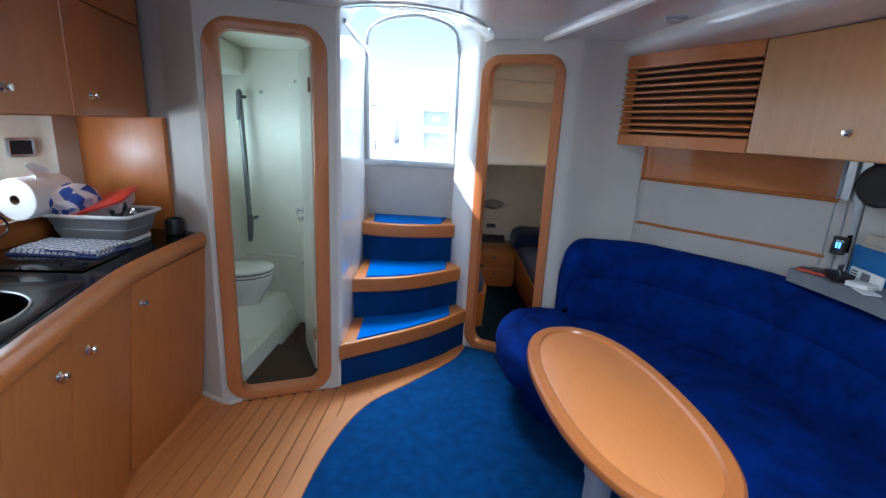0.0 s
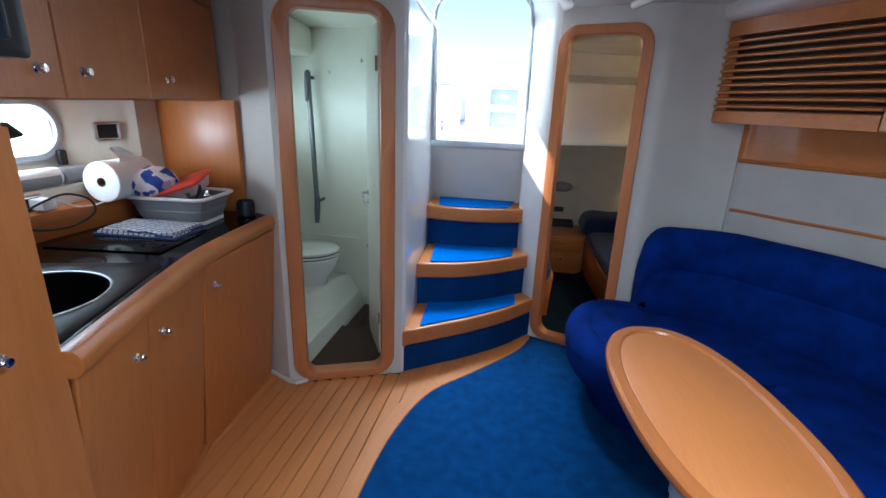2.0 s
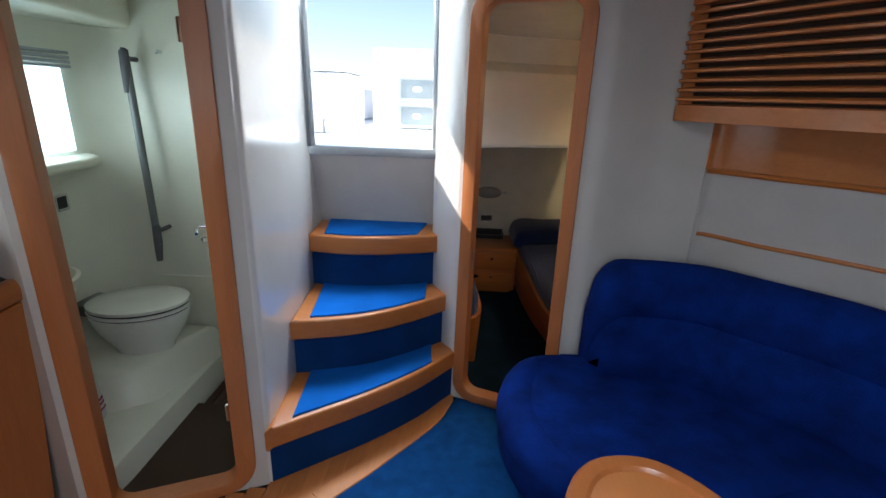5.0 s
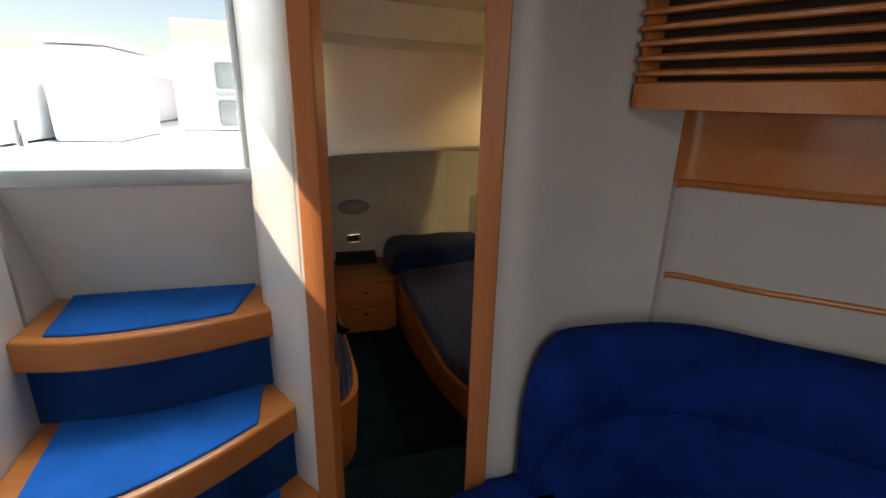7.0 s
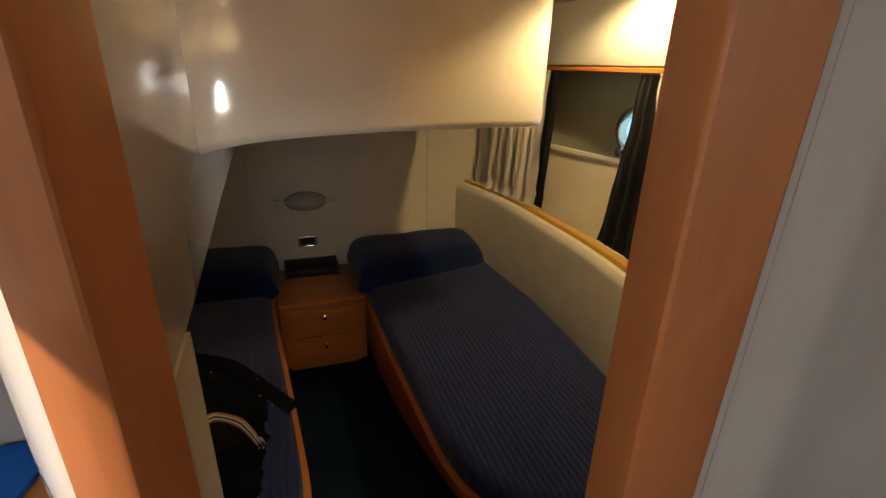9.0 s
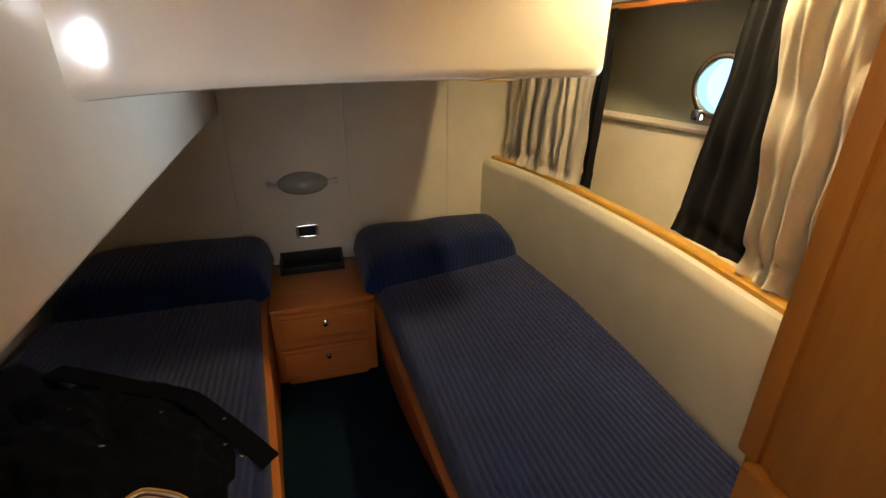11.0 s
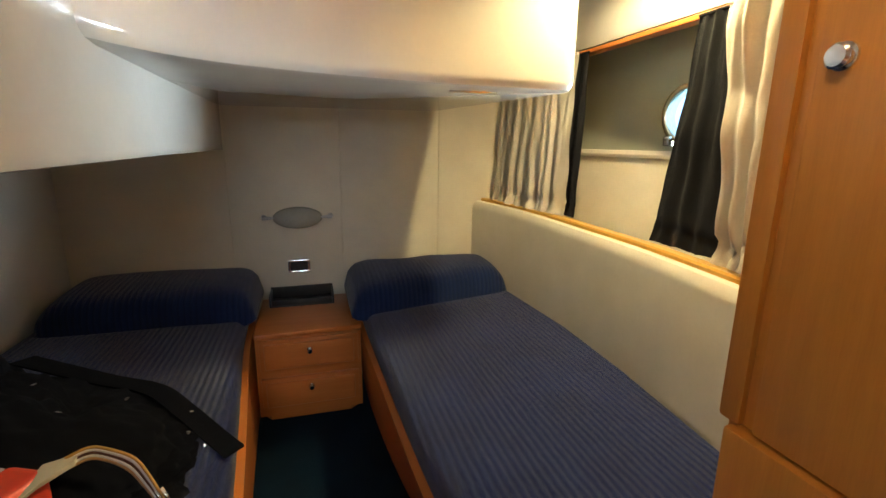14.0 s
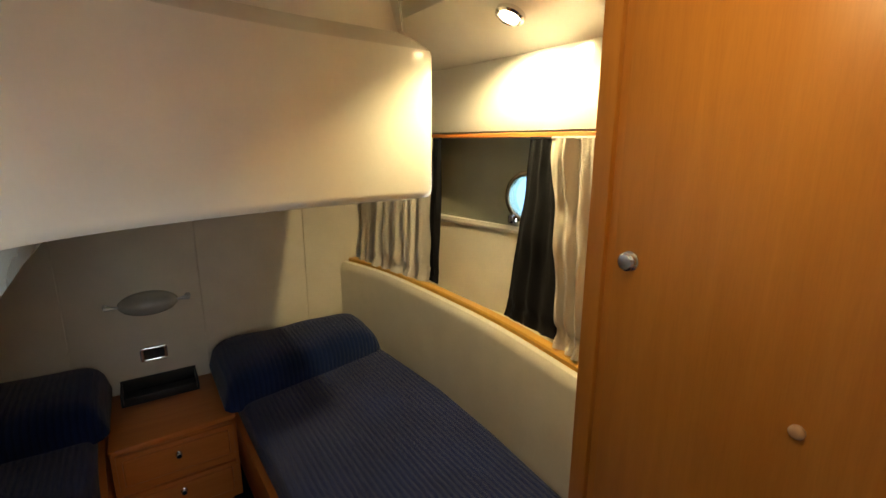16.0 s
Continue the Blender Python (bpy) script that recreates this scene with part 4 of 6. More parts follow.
cutlery(0.075, -0.06, 8, 6, CHROME, 0.12), cutlery(0.10, -0.05, 4, 14, BLACK, 0.13), cutlery(0.105, -0.03, -12, 22, CHROME, 0.10), cutlery(0.12, -0.04, 5, 30, CHROME, 0.095)
kb = thing("dish_cloth", "crumpled white cloth with navy patches in the rack", "cloth", (-1.75, 1.98, 1.0))
bm = B()
CM = KM @ Matrix.Translation((-0.11, -0.045, 0.175))
bmesh.ops.create_icosphere(bm, subdivisions=4, radius=0.094, matrix=CM @ Matrix.Diagonal((1.25, 0.95, 0.75, 1)))
for v in bm.verts:
    v.co += (v.co - CM.translation).normalized() * (noise.noise(v.co * 22) * 0.018 + noise.noise(v.co * 55) * 0.006)
m, N, L, P = nodes_of("patched_cloth")
vor = N.new("ShaderNodeTexVoronoi")
vor.inputs["Scale"].default_value = 27
L.new(N.new("ShaderNodeTexCoord").outputs["Object"], vor.inputs["Vector"])
sep = N.new("ShaderNodeSeparateColor")
L.new(vor.outputs["Color"], sep.inputs[0])
rc = ramp_between(N, L, sep.outputs[0], (0.03, 0.07, 0.32), (0.72, 0.68, 0.70), 0.40, 0.43)
L.new(rc, P.inputs["Base Color"])
P.inputs["Roughness"].default_value = 0.9
part("folded_cloth", bm, m, kb, smooth=80)
mugb = thing("scrub_pot", "small black pot beside the rack", "pot", (-1.375, 2.125, 0.946))
bm = B()
lathe(bm, [(0.036, 0), (0.042, 0.006), (0.043, 0.06), (0.040, 0.075), (0.036, 0.078), (0.036, 0.02), (0.0, 0.018)], Matrix.Translation((-1.375, 2.125, 0.946)), 24)
part("body", bm, BLACK, mugb)
flask = thing("coffee_maker", "tall black coffee maker at the end of the ledge", "coffee maker", (-1.82, 1.28, 1.064))
bm = B()
lathe(bm, [(0.055, 0), (0.06, 0.006), (0.056, 0.10), (0.045, 0.16), (0.055, 0.24), (0.058, 0.27), (0.02, 0.285)], Matrix.Translation((-1.82, 1.28, 1.064)), 28)
part("body", bm, BLACK, flask)
bm = B()
tube(bm, [(-1.81, 1.29, 1.345), (-1.79, 1.35, 1.372), (-1.77, 1.40, 1.380), (-1.755, 1.435, 1.365)], [0.045, 0.042, 0.030, 0.006])
part("handle", bm, BLACK, flask)
cup = thing("tin_candle", "black tin standing on the ledge", "tin", (-1.805, 1.385, 1.064))
bm = B()
lathe(bm, [(0.036, 0), (0.038, 0.004), (0.038, 0.045), (0.036, 0.05), (0.033, 0.05), (0.033, 0.04)], Matrix.Translation((-1.805, 1.385, 1.064)), 24)
part("body", bm, BLACK, cup)
bm = B()
lathe(bm, [(0.032, 0.038), (0.03, 0.044)], Matrix.Translation((-1.805, 1.385, 1.064)), 24)
part("wax", bm, WHITE, cup)
cam_tube = thing("speaker_tube", "grey and white tube-shaped speaker on the sill", "speaker", (-1.93, 1.55, 1.135))
bm = B()
tube(bm, [(-1.93, 1.32, 1.175), (-1.93, 1.325, 1.175), (-1.93, 1.66, 1.175), (-1.93, 1.67, 1.175)], [0.03, 0.04, 0.04, 0.036], 24)
part("body", bm, WHITE, cam_tube)
bm = B()
tube(bm, [(-1.927, 1.335, 1.168), (-1.927, 1.655, 1.168)], 0.0395, 24)
part("grille", bm, GREY, cam_tube, "dark grey grille")
bm = B()
tube(bm, [(-1.93, 1.68, 1.172), (-1.93, 1.685, 1.172), (-1.93, 1.92, 1.172)], [0.03, 0.037, 0.036], 24)
part("end_cap", bm, GREY, cam_tube)

# tea towel: check of blue bands woven on white
towel = thing("tea_towel", "folded white tea towel with a navy check", "tea towel", (-1.57, 1.735, 0.946))
TW = Matrix.Translation((-1.572, 1.735, 0.951)) @ pose(0, 0, 0, 0, 0, 3)
m, N, L, P = nodes_of("check_cloth")
co = N.new("ShaderNodeTexCoord").outputs["Object"]
prev = None
for k in (0, 1):
    w = N.new("ShaderNodeTexWave")
    w.bands_direction = "XY"[k]
    w.inputs["Scale"].default_value, w.inputs["Distortion"].default_value = 13.0, 0.6
    L.new(co, w.inputs["Vector"])
    r = ramp_between(N, L, w.outputs[1], (0.05, 0.07, 0.22), (0.76, 0.76, 0.76), 0.10, 0.18)
    prev = r if prev is None else mixed(N, L, prev, r, 1.0)
L.new(prev, P.inputs["Base Color"])
P.inputs["Roughness"].default_value = 0.95
for k in range(3):
    bm = B()
    gx, gy = 14, 10
    a, b = 0.185 - 0.012 * k, 0.105 - 0.006 * k
    grid = [[TW @ Vector((a * (2 * i / gx - 1), b * (2 * j / gy - 1), 0.006 + 0.009 * k + 0.004 * noise.noise(Vector((i * 0.5, j * 0.6, k * 3.0))))) for i in range(gx + 1)] for j in range(gy + 1)]
    rings(bm, grid, False)
    rim = grid[0] + [r_[-1] for r_ in grid[1:]] + grid[-1][::-1][1:] + [r_[0] for r_ in grid[1:-1]][::-1]
    rings(bm, [rim, [Vector((p.x, p.y, p.z - 0.008)) for p in rim]], True, False)
    part("fold", bm, m if k else TEA_BLUE, towel)

# ---- table ----
table = thing("table", "oval cherry saloon table with a raised rim on a steel leg", "table", (0.57, 1.31, 0.01))
AX = Vector((0.14, -1.04)).normalized()
def oval(a, b, n=72, e=2.32):
    out = []
    for t in np.linspace(0, 2 * math.pi, n, endpoint=False):
        c, s = math.cos(t), math.sin(t)
        u, v = a * math.copysign(abs(c) ** (2 / e), c), b * math.copysign(abs(s) ** (2 / e), s)
        out.append((0.570 + AX.x * u - AX.y * v, 1.312 + AX.y * u + AX.x * v))
    return out
bm = B()
slab(bm, oval(0.510, 0.238), [(0.05, 0.678), (0.012, 0.684), (0.002, 0.694), (0, 0.705), (0.003, 0.717), (0.012, 0.7245), (0.026, 0.7255), (0.043, 0.7235), (0.050, 0.716), (0.055, 0.709)])
part("rim", bm, RIMW, table, "raised darker cherry rim")
bm = B()
slab(bm, oval(0.459, 0.187), [(0, 0.700), (0, 0.7145), (0.003, 0.716)])
part("tabletop", bm, TABLEW, table)
bm = B()
lathe(bm, [(0.16, 0.010), (0.16, 0.018), (0.05, 0.03), (0.045, 0.05), (0.045, 0.40), (0.052, 0.405), (0.052, 0.445), (0.036, 0.45), (0.036, 0.64), (0.09, 0.655), (0.09, 0.684)], Matrix.Translation((0.57, 1.31, 0)), 32)
part("leg", bm, plain("pale_table_leg", (0.55, 0.56, 0.58), 0.3, metal=0.3), table, "pale telescopic metal leg")

# ---- sofa ----
sofa = thing("sofa", "curved royal blue velour sofa round the table", "sofa", (1.0, 2.0, 0.01))
seat_front = [(0.52, 2.79), (0.42, 2.75), (0.335, 2.64), (0.292, 2.48), (0.292, 2.32), (0.335, 2.16), (0.43, 2.02), (0.58, 1.90), (0.76, 1.75), (0.87, 1.5), (0.92, 1.1), (0.93, 0.4), (0.93, -0.9)]
seat_back = [(1.9, -0.9), (1.9, 1.3), (1.80, 1.8), (1.62, 2.2), (1.3, 2.55), (1.1, 2.72), (0.9, 2.79)]
outl = [tuple(p) for p in smooth_path(seat_front, 5)] + seat_back
base_front = [(0.60, 2.77), (0.50, 2.68), (0.45, 2.52), (0.44, 2.38), (0.47, 2.25), (0.56, 2.12), (0.72, 2.0), (0.90, 1.82), (0.99, 1.5), (1.03, 1.1), (1.04, 0.4), (1.04, -0.9)]
bm = B()
slab(bm, [tuple(p) for p in smooth_path(base_front, 4)] + seat_back, [(0, 0.008), (0, 0.26)])
part("base", bm, SOFA, sofa, "blue upholstered plinth")


def cushion(outline, z0, z1, r):
    bm = B()
    o = [Vector(p) for p in outline]
    if area2(o) < 0:
        o = o[::-1]
    prof = rounded(z0, z1, r, 6)
    slab(bm, o, prof)
    bmesh.ops.triangulate(bm, faces=[f_ for f_ in bm.faces if len(f_.verts) > 4])
    return bm


split = smooth_path(seat_front, 5)
cutA = [tuple(p) for p in split[:36]]
bm = cushion(cutA + [(1.22, 2.02), (1.55, 2.25), (1.3, 2.55), (1.1, 2.72), (0.92, 2.86), (0.60, 2.855)], 0.20, 0.425, 0.085)
part("seat_cushion", bm, SOFA, sofa, smooth=60)
cutB = [tuple(p) for p in split[36:]]
bm = cushion(cutB + [(1.85, -0.9), (1.85, 1.3), (1.80, 1.8), (1.66, 2.25), (1.485, 2.328), (1.15, 2.11)], 0.20, 0.42, 0.085)
part("seat_cushion", bm, SOFA, sofa, smooth=60)
# rolled bolster along the seat's nose
bm = B()
nose = smooth_path([(0.84, 2.68), (0.58, 2.735), (0.445, 2.71), (0.375, 2.62), (0.335, 2.48), (0.335, 2.33), (0.375, 2.20), (0.46, 2.08), (0.60, 1.96)], 6)
tube(bm, [(p.x + 0.035, p.y, 0.355) for p in nose], [0.08, 0.085] + [0.085] * (len(nose) - 4) + [0.075, 0.05], 18)
part("bolster", bm, SOFA, sofa, "rounded bolster at the seat's nose", smooth=60)
# backrest swept along the hull, its near end rounded off
bk = smooth_path([(0.68, 2.765), (0.84, 2.785), (1.02, 2.775), (1.16, 2.73), (1.30, 2.61), (1.50, 2.43), (1.66, 2.20), (1.76, 1.90), (1.80, 1.5), (1.81, 0.9), (1.81, -0.8)], 6)
def back_loops():
    nn = normals2(bk, False)
    loops = []
    for i, (p, q) in enumerate(zip(bk, nn)):
        k = min(1.0, i / 5)
        e = math.sqrt(1 - (1 - k) ** 2) if k < 1 else 1.0
        h = 0.70 + 0.205 * e - 0.02 * max(0, (i - 20)) / 40
        d = 0.5 + 0.5 * e
        loops.append([(p.x - q.x * s * d, p.y - q.y * s * d, z) for s, z in ((-0.05, 0.30), (-0.05, h - 0.05), (-0.03, h - 0.012), (0.01, h), (0.055, h - 0.012), (0.085, h - 0.05), (0.105, h - 0.13), (0.110, h - 0.20), (0.100, h - 0.225), (0.128, h - 0.26), (0.145, h - 0.33), (0.15, 0.45), (0.15, 0.36), (0.10, 0.30))])
    return loops
bm = B()
rings(bm, back_loops())
part("backrest", bm, SOFA, sofa, "curved blue backrest with a horizontal seam", smooth=60)

# ---- overhead locker with the louvred front (starboard) ----
vent = thing("louvre_locker", "overhead cherry locker with a slatted air-vent front", "locker", (1.3, 2.6, 1.475))
vl = smooth_path([(0.950, 2.872), (0.962, 2.83), (1.05, 2.665), (1.18, 2.435), (1.328, 2.205)], 6)
bm = B()
sweep(bm, vl, [(0, 1.475), (0, 1.535), (0.012, 1.54), (0.13, 1.54), (0.13, 1.475)])
part("bottom_rail", bm, WOODX, vent, "cherry bottom rail")
bm = B()
sweep(bm, vl, [(0, 1.895), (0, 1.966), (0.13, 1.966), (0.13, 1.895)])
part("top_rail", bm, WOODX, vent, "cherry top rail")
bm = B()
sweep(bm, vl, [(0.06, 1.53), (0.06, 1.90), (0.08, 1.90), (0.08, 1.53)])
# backing coloured near black, painting the shade between the slats
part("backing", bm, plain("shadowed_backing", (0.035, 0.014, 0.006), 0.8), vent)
bm = B()
sweep(bm, vl[:4], [(0.010, 1.535), (0.010, 1.90), (0.055, 1.90), (0.055, 1.535)])
part("end_post", bm, WOODX, vent, "curved cherry end post")
for k in range(10):
    z = 1.550 + k * 0.0345
    bm = B()
    sweep(bm, vl, [(0.004, z), (-0.004, z + 0.003), (-0.005, z + 0.011), (0.0, z + 0.015), (0.035, z + 0.021), (0.06, z + 0.021), (0.06, z + 0.013), (0.03, z + 0.003)])
    part("slat", bm, WOODX, vent)
lk = smooth_path([(1.332, 2.198), (1.42, 1.95), (1.50, 1.62), (1.55, 1.2), (1.57, 0.7)], 6)
for a, b in ((0, 12), (12, 24)):
    ob = thing("overhead_locker", "pale cherry overhead locker with a chrome knob", "locker", (lk[a].x + 0.2, lk[a].y, 1.475), "saloon overhead lockers")
    seg = [p.copy() for p in lk[a:b + 1]]
    d0 = (seg[1] - seg[0]).normalized() * 0.002
    seg[0], seg[-1] = seg[0] + d0, seg[-1] - (seg[-1] - seg[-2]).normalized() * 0.002
    bm = B()
    sweep(bm, seg, [(0.0, 1.475), (-0.004, 1.48), (-0.004, 1.955), (0.0, 1.962), (0.018, 1.962), (0.018, 1.475)])
    dr = part("door", bm, LOCKERW, ob)
    bm = B()
    sweep(bm, seg, [(0.020, 1.477), (0.020, 1.965), (0.35, 1.965), (0.35, 1.477)])
    part("body", bm, WOODY, ob)
    q = seg[-4] if a == 0 else seg[-3]
    w = (seg[-4] - seg[-3]).normalized()
    knob(dr, (q.x - 0.004, q.y, 1.575), (-0.93, -0.25, 0))

# ---- nook forward of the sofa back: shelf, round speaker, display, clutter ----
nook = thing("chart_shelf", "grey textured shelf at the forward end of the sofa", "shelf", (1.75, 1.75, 0.86))
bm = B()
slab(bm, [(1.60, 2.13), (1.66, 1.8), (1.70, 1.3), (1.72, 0.6), (2.0, 0.6), (1.98, 1.5), (1.86, 2.05), (1.76, 2.19)], [(0, 0.90), (0, 0.955), (0.004, 0.96)])
part("top", bm, plain("grey_pebbled_vinyl", (0.20, 0.21, 0.23), 0.6, bump=0.7, bump_scale=60), nook)
spk = thing("round_speaker", "round black speaker on the hull side", "speaker", (1.86, 1.93, 1.33))
SPM = Matrix.Translation((1.84, 2.035, 1.372)) @ Vector((-0.93, -0.36, 0)).to_track_quat("Z", "Y").to_matrix().to_4x4()
bm = B()
lathe(bm, [(0.095, -0.02), (0.095, 0.02), (0.088, 0.026), (0.08, 0.022), (0.03, 0.026), (0.01, 0.027)], SPM, 32)
part("grille", bm, BLACK, spk)
dsp = thing("display", "small black display with a blue readout", "display", (1.80, 2.10, 1.06))
DM = Matrix.Translation((1.79, 2.115, 1.085)) @ Vector((-0.85, -0.52, 0.1)).to_track_quat("Z", "Y").to_matrix().to_4x4()
bm = B()
plate(bm, DM, rect_reach(0.018, 0.026, 0.003), rect_reach(0.025, 0.042, 0.005), 0.022, -0.01, ease=0.003)
part("case", bm, BLACK, dsp)
bm = B()
plate(bm, DM, lambda a: 0.001, rect_reach(0.019, 0.027, 0.003), 0.012, 0.0)
part("screen", bm, SCREEN, dsp)
for dx in (-0.011, 0.006):
    bm = B()
    box(bm, dx * 0.7 - 0.0035, dx * 0.7 + 0.0035, -0.012, 0.014, 0.013, 0.0145, 0, DM)
    part("digit_bar", bm, DIGITS, dsp, "blue lit bar")
bmx = thing("blue_folder", "bright blue folder leaning behind the shelf", "folder", (1.83, 1.95, 0.96))
bm = B()
box(bm, 1.822, 1.842, 1.80, 2.075, 0.962, 1.105, 0.003)
part("cover", bm, plain("blue_card", (0.02, 0.17, 0.42), 0.5), bmx)
pad = thing("note_pad", "beige note pad on top of the blue folder", "note pad", (1.83, 1.93, 1.106))
bm = B()
box(bm, 1.810, 1.850, 1.83, 2.03, 1.107, 1.122, 0.003)
box(bm, 1.812, 1.848, 1.835, 2.02, 1.122, 1.165, 0.003)
part("sheets", bm, plain("beige_paper", (0.50, 0.44, 0.36), 0.8), pad)
post = thing("mirror_post", "narrow clear acrylic post at the end of the lining", "post", (1.79, 2.17, 0.96))
PO = wall_frame((1.80, 2.215), (1.845, 2.10))
for uu, ww in ((0.0, 0.005), (0.055, 0.003), (0.112, 0.005)):
    bm = B()
    box(bm, uu, uu + ww, 0.96, 1.47, 0.0, 0.014, 0.003, PO)
    part("edge_strip", bm, ALU, post, "pale metal edge strip")
bm = B()
box(bm, 0.0, 0.12, 0.96, 1.47, -0.006, -0.001, 0.0, PO)
part("mirror", bm, plain("smoked_mirror", (0.42, 0.43, 0.45), 0.08, metal=1.0, var=0.03), post, "smoked mirror face")


def shelf_thing(name, label, category, x, y, w, l, h, turn, material, lift=0.0):
    ob = thing(name, label, category, (x, y, 0.96 + lift))
    m = Matrix.Translation((x, y, 0.962 + lift)) @ pose(0, 0, 0, 0, 0, turn)
    bm = B()
    box(bm, -w / 2, w / 2, -l / 2, l / 2, 0, h, min(0.004, h * 0.3), m)
    return ob, m, part("body", bm, material, ob)


ob, m, body = shelf_thing("wallet", "black wallet with a red edge on the grey shelf", "wallet", 1.665, 2.06, 0.06, 0.12, 0.014, 32, BLACK)
bm = B()
box(bm, -0.032, -0.026, -0.055, 0.055, 0.003, 0.012, 0.0, m)
part("edge", bm, ORANGE, ob, "red edge")
ob, m, body = shelf_thing("pouch", "small black zipped pouch on the grey shelf", "pouch", 1.70, 1.965, 0.07, 0.10, 0.035, -12, BLACK)
bm = B()
tube(bm, [m @ Vector(p) for p in ((-0.02, -0.045, 0.036), (0.0, 0.0, 0.039), (0.015, 0.045, 0.036))], 0.003, 8)
part("zip", bm, GREY, ob, "grey zip")
ob, m, body = shelf_thing("magazine", "white magazine with black print propped on the shelf", "magazine", 1.785, 1.93, 0.012, 0.19, 0.055, -6, PAPER)
for k, (y0, y1, z0, z1) in enumerate(((0.045, 0.085, 0.012, 0.018), (0.045, 0.085, 0.024, 0.030), (0.045, 0.080, 0.036, 0.042), (-0.03, 0.02, 0.008, 0.046))):
    bm = B()
    box(bm, -0.0075, -0.0062, y0, y1, z0, z1, 0.0, m)
    part("print_bar", bm, BLACK if k < 3 else GREY, ob, "dark printed bar")
shelf_thing("paper_slip", "folded white paper slip on the grey shelf", "paper", 1.72, 1.865, 0.07, 0.085, 0.022, 18, PAPER)
shelf_thing("paper_slip", "thin white paper slip on the grey shelf", "paper", 1.69, 1.80, 0.06, 0.09, 0.006, -14, PAPER)

# ---- toilet compartment ----
bm = B()
slab(bm, [(-2.1, 2.2), (-0.68, 2.3), (-0.69, 3.2), (-0.95, 3.28), (-1.25, 3.34), (-2.1, 3.36)], [(0, -0.10), (0, -0.055)])
fixed("floor_head", bm, HEADW, "white moulded shower-tray floor", "floor")
bm = B()
slab(bm, [(-2.0, 2.30), (-1.42, 2.26), (-1.20, 2.26), (-1.19, 2.36), (-1.20, 3.30), (-2.0, 3.30)], [(0, -0.055), (0, 0.02), (0.03, 0.09), (0.06, 0.10)])
fixed("floor_head_step", bm, HEADW, "raised white moulding under the toilet", "floor")
bm = B()
slab(bm, [(-2.0, 2.62), (-1.46, 2.60), (-1.30, 2.72), (-1.245, 2.95), (-1.235, 3.31), (-2.0, 3.31)], [(0, 0.09), (0.03, 0.12), (0.07, 0.20), (0.09, 0.235), (0.13, 0.255)])
fixed("floor_head_plinth", bm, HEADW, "rounded white plinth moulded under the toilet", "floor")
grate = thing("shower_grating", "dark brown grating on the shower floor", "grating", (-1.0, 2.8, -0.055))
for k in range(12):
    x = -1.185 + k * 0.045
    y0 = 2.24
    if y0 < 3.28:
        bm = B()
        box(bm, x, x + 0.0425, y0 + (0.0 if x < -1.05 else 0.04), 3.30 if x < -1.15 else 3.30 + (x + 1.15) * -0.27, -0.054, -0.030, 0.002)
        part("slat", bm, TEAK, grate)
bm = B()
sweep(bm, [Vector((-0.69, 3.13)), Vector((-0.95, 3.235)), Vector((-1.25, 3.32)), Vector((-1.60, 3.31)), Vector((-1.70, 3.26)), Vector((-1.76, 3.16)), Vector((-1.78, 2.9)), Vector((-1.80, 2.25))], [(0, -0.1), (0, CEIL), (-0.04, CEIL), (-0.04, -0.1)])
fixed("wall_head_back", bm, HEADW, "white moulded shower wall", "wall")
bm = B()
box(bm, -1.60, -1.22, 3.306, 3.32, 0.50, 0.512, 0.004)
fixed("trim_head", bm, HEADW, "moulded ledge line on the shower wall", "trim")
bm = B()
slab(bm, [(-2.1, 2.28), (-0.665, 2.36), (-0.69, 3.14), (-0.95, 3.25), (-1.25, 3.34), (-2.1, 3.36)], [(0, 1.985), (0, 2.03)])
fixed("ceiling_head", bm, HEADW, "white toilet compartment ceiling", "ceiling")
bm = B()
slab(bm, [(-1.95, 2.35), (-1.45, 2.45), (-1.42, 2.75), (-1.55, 3.34), (-1.95, 3.34)], rounded(1.80, 1.99, 0.04))
fixed("ceiling_head_step", bm, HEADW, "lower moulded ceiling corner", "ceiling")
rail = thing("shower_rail", "long grey shower rail with the shower head clipped on", "shower rail", (-1.53, 3.2, 0.72))
bm = B()
tube(bm, [(-1.548, 3.235, 1.70), (-1.50, 3.195, 0.73)], 0.018, 14)
part("bar", bm, plain("dark_rail_metal", (0.17, 0.18, 0.18), 0.35, metal=0.4), rail, "dull grey metal bar")
for z, x in ((1.66, -1.546), (0.80, -1.503)):
    bm = B()
    tube(bm, [(x + 0.003, 3.225 + (z - 1.66) * 0.03, z + 0.045), (x + 0.003, 3.222 + (z - 1.66) * 0.03, z + 0.03), (x, 3.222 + (z - 1.66) * 0.03, z - 0.06), (x - 0.004, 3.218 + (z - 1.66) * 0.03, z - 0.16)], [0.012, 0.021, 0.021, 0.015], 14)
    tube(bm, [(x, 3.22, z), (x, 3.325, z)], 0.012, 10)
    part("bracket", bm, plain("dark_grey_clip", (0.10, 0.10, 0.11), 0.5), rail, "dark grey rail bracket")
wc = thing("toilet", "cream marine toilet with a closed lid", "toilet", (-1.5, 2.99, 0.09))
WM = Matrix.Translation((-1.49, 2.965, 0)) @ pose(0, 0, 0, 0, 0, 12)
bm = B()
lathe(bm, [(0.11, 0.24), (0.12, 0.28), (0.155, 0.34), (0.18, 0.40), (0.19, 0.44), (0.19, 0.455), (0.18, 0.465), (0.05, 0.465)], WM, 40, 1.2, 0.92)
part("bowl", bm, CHINA, wc)
bm = B()
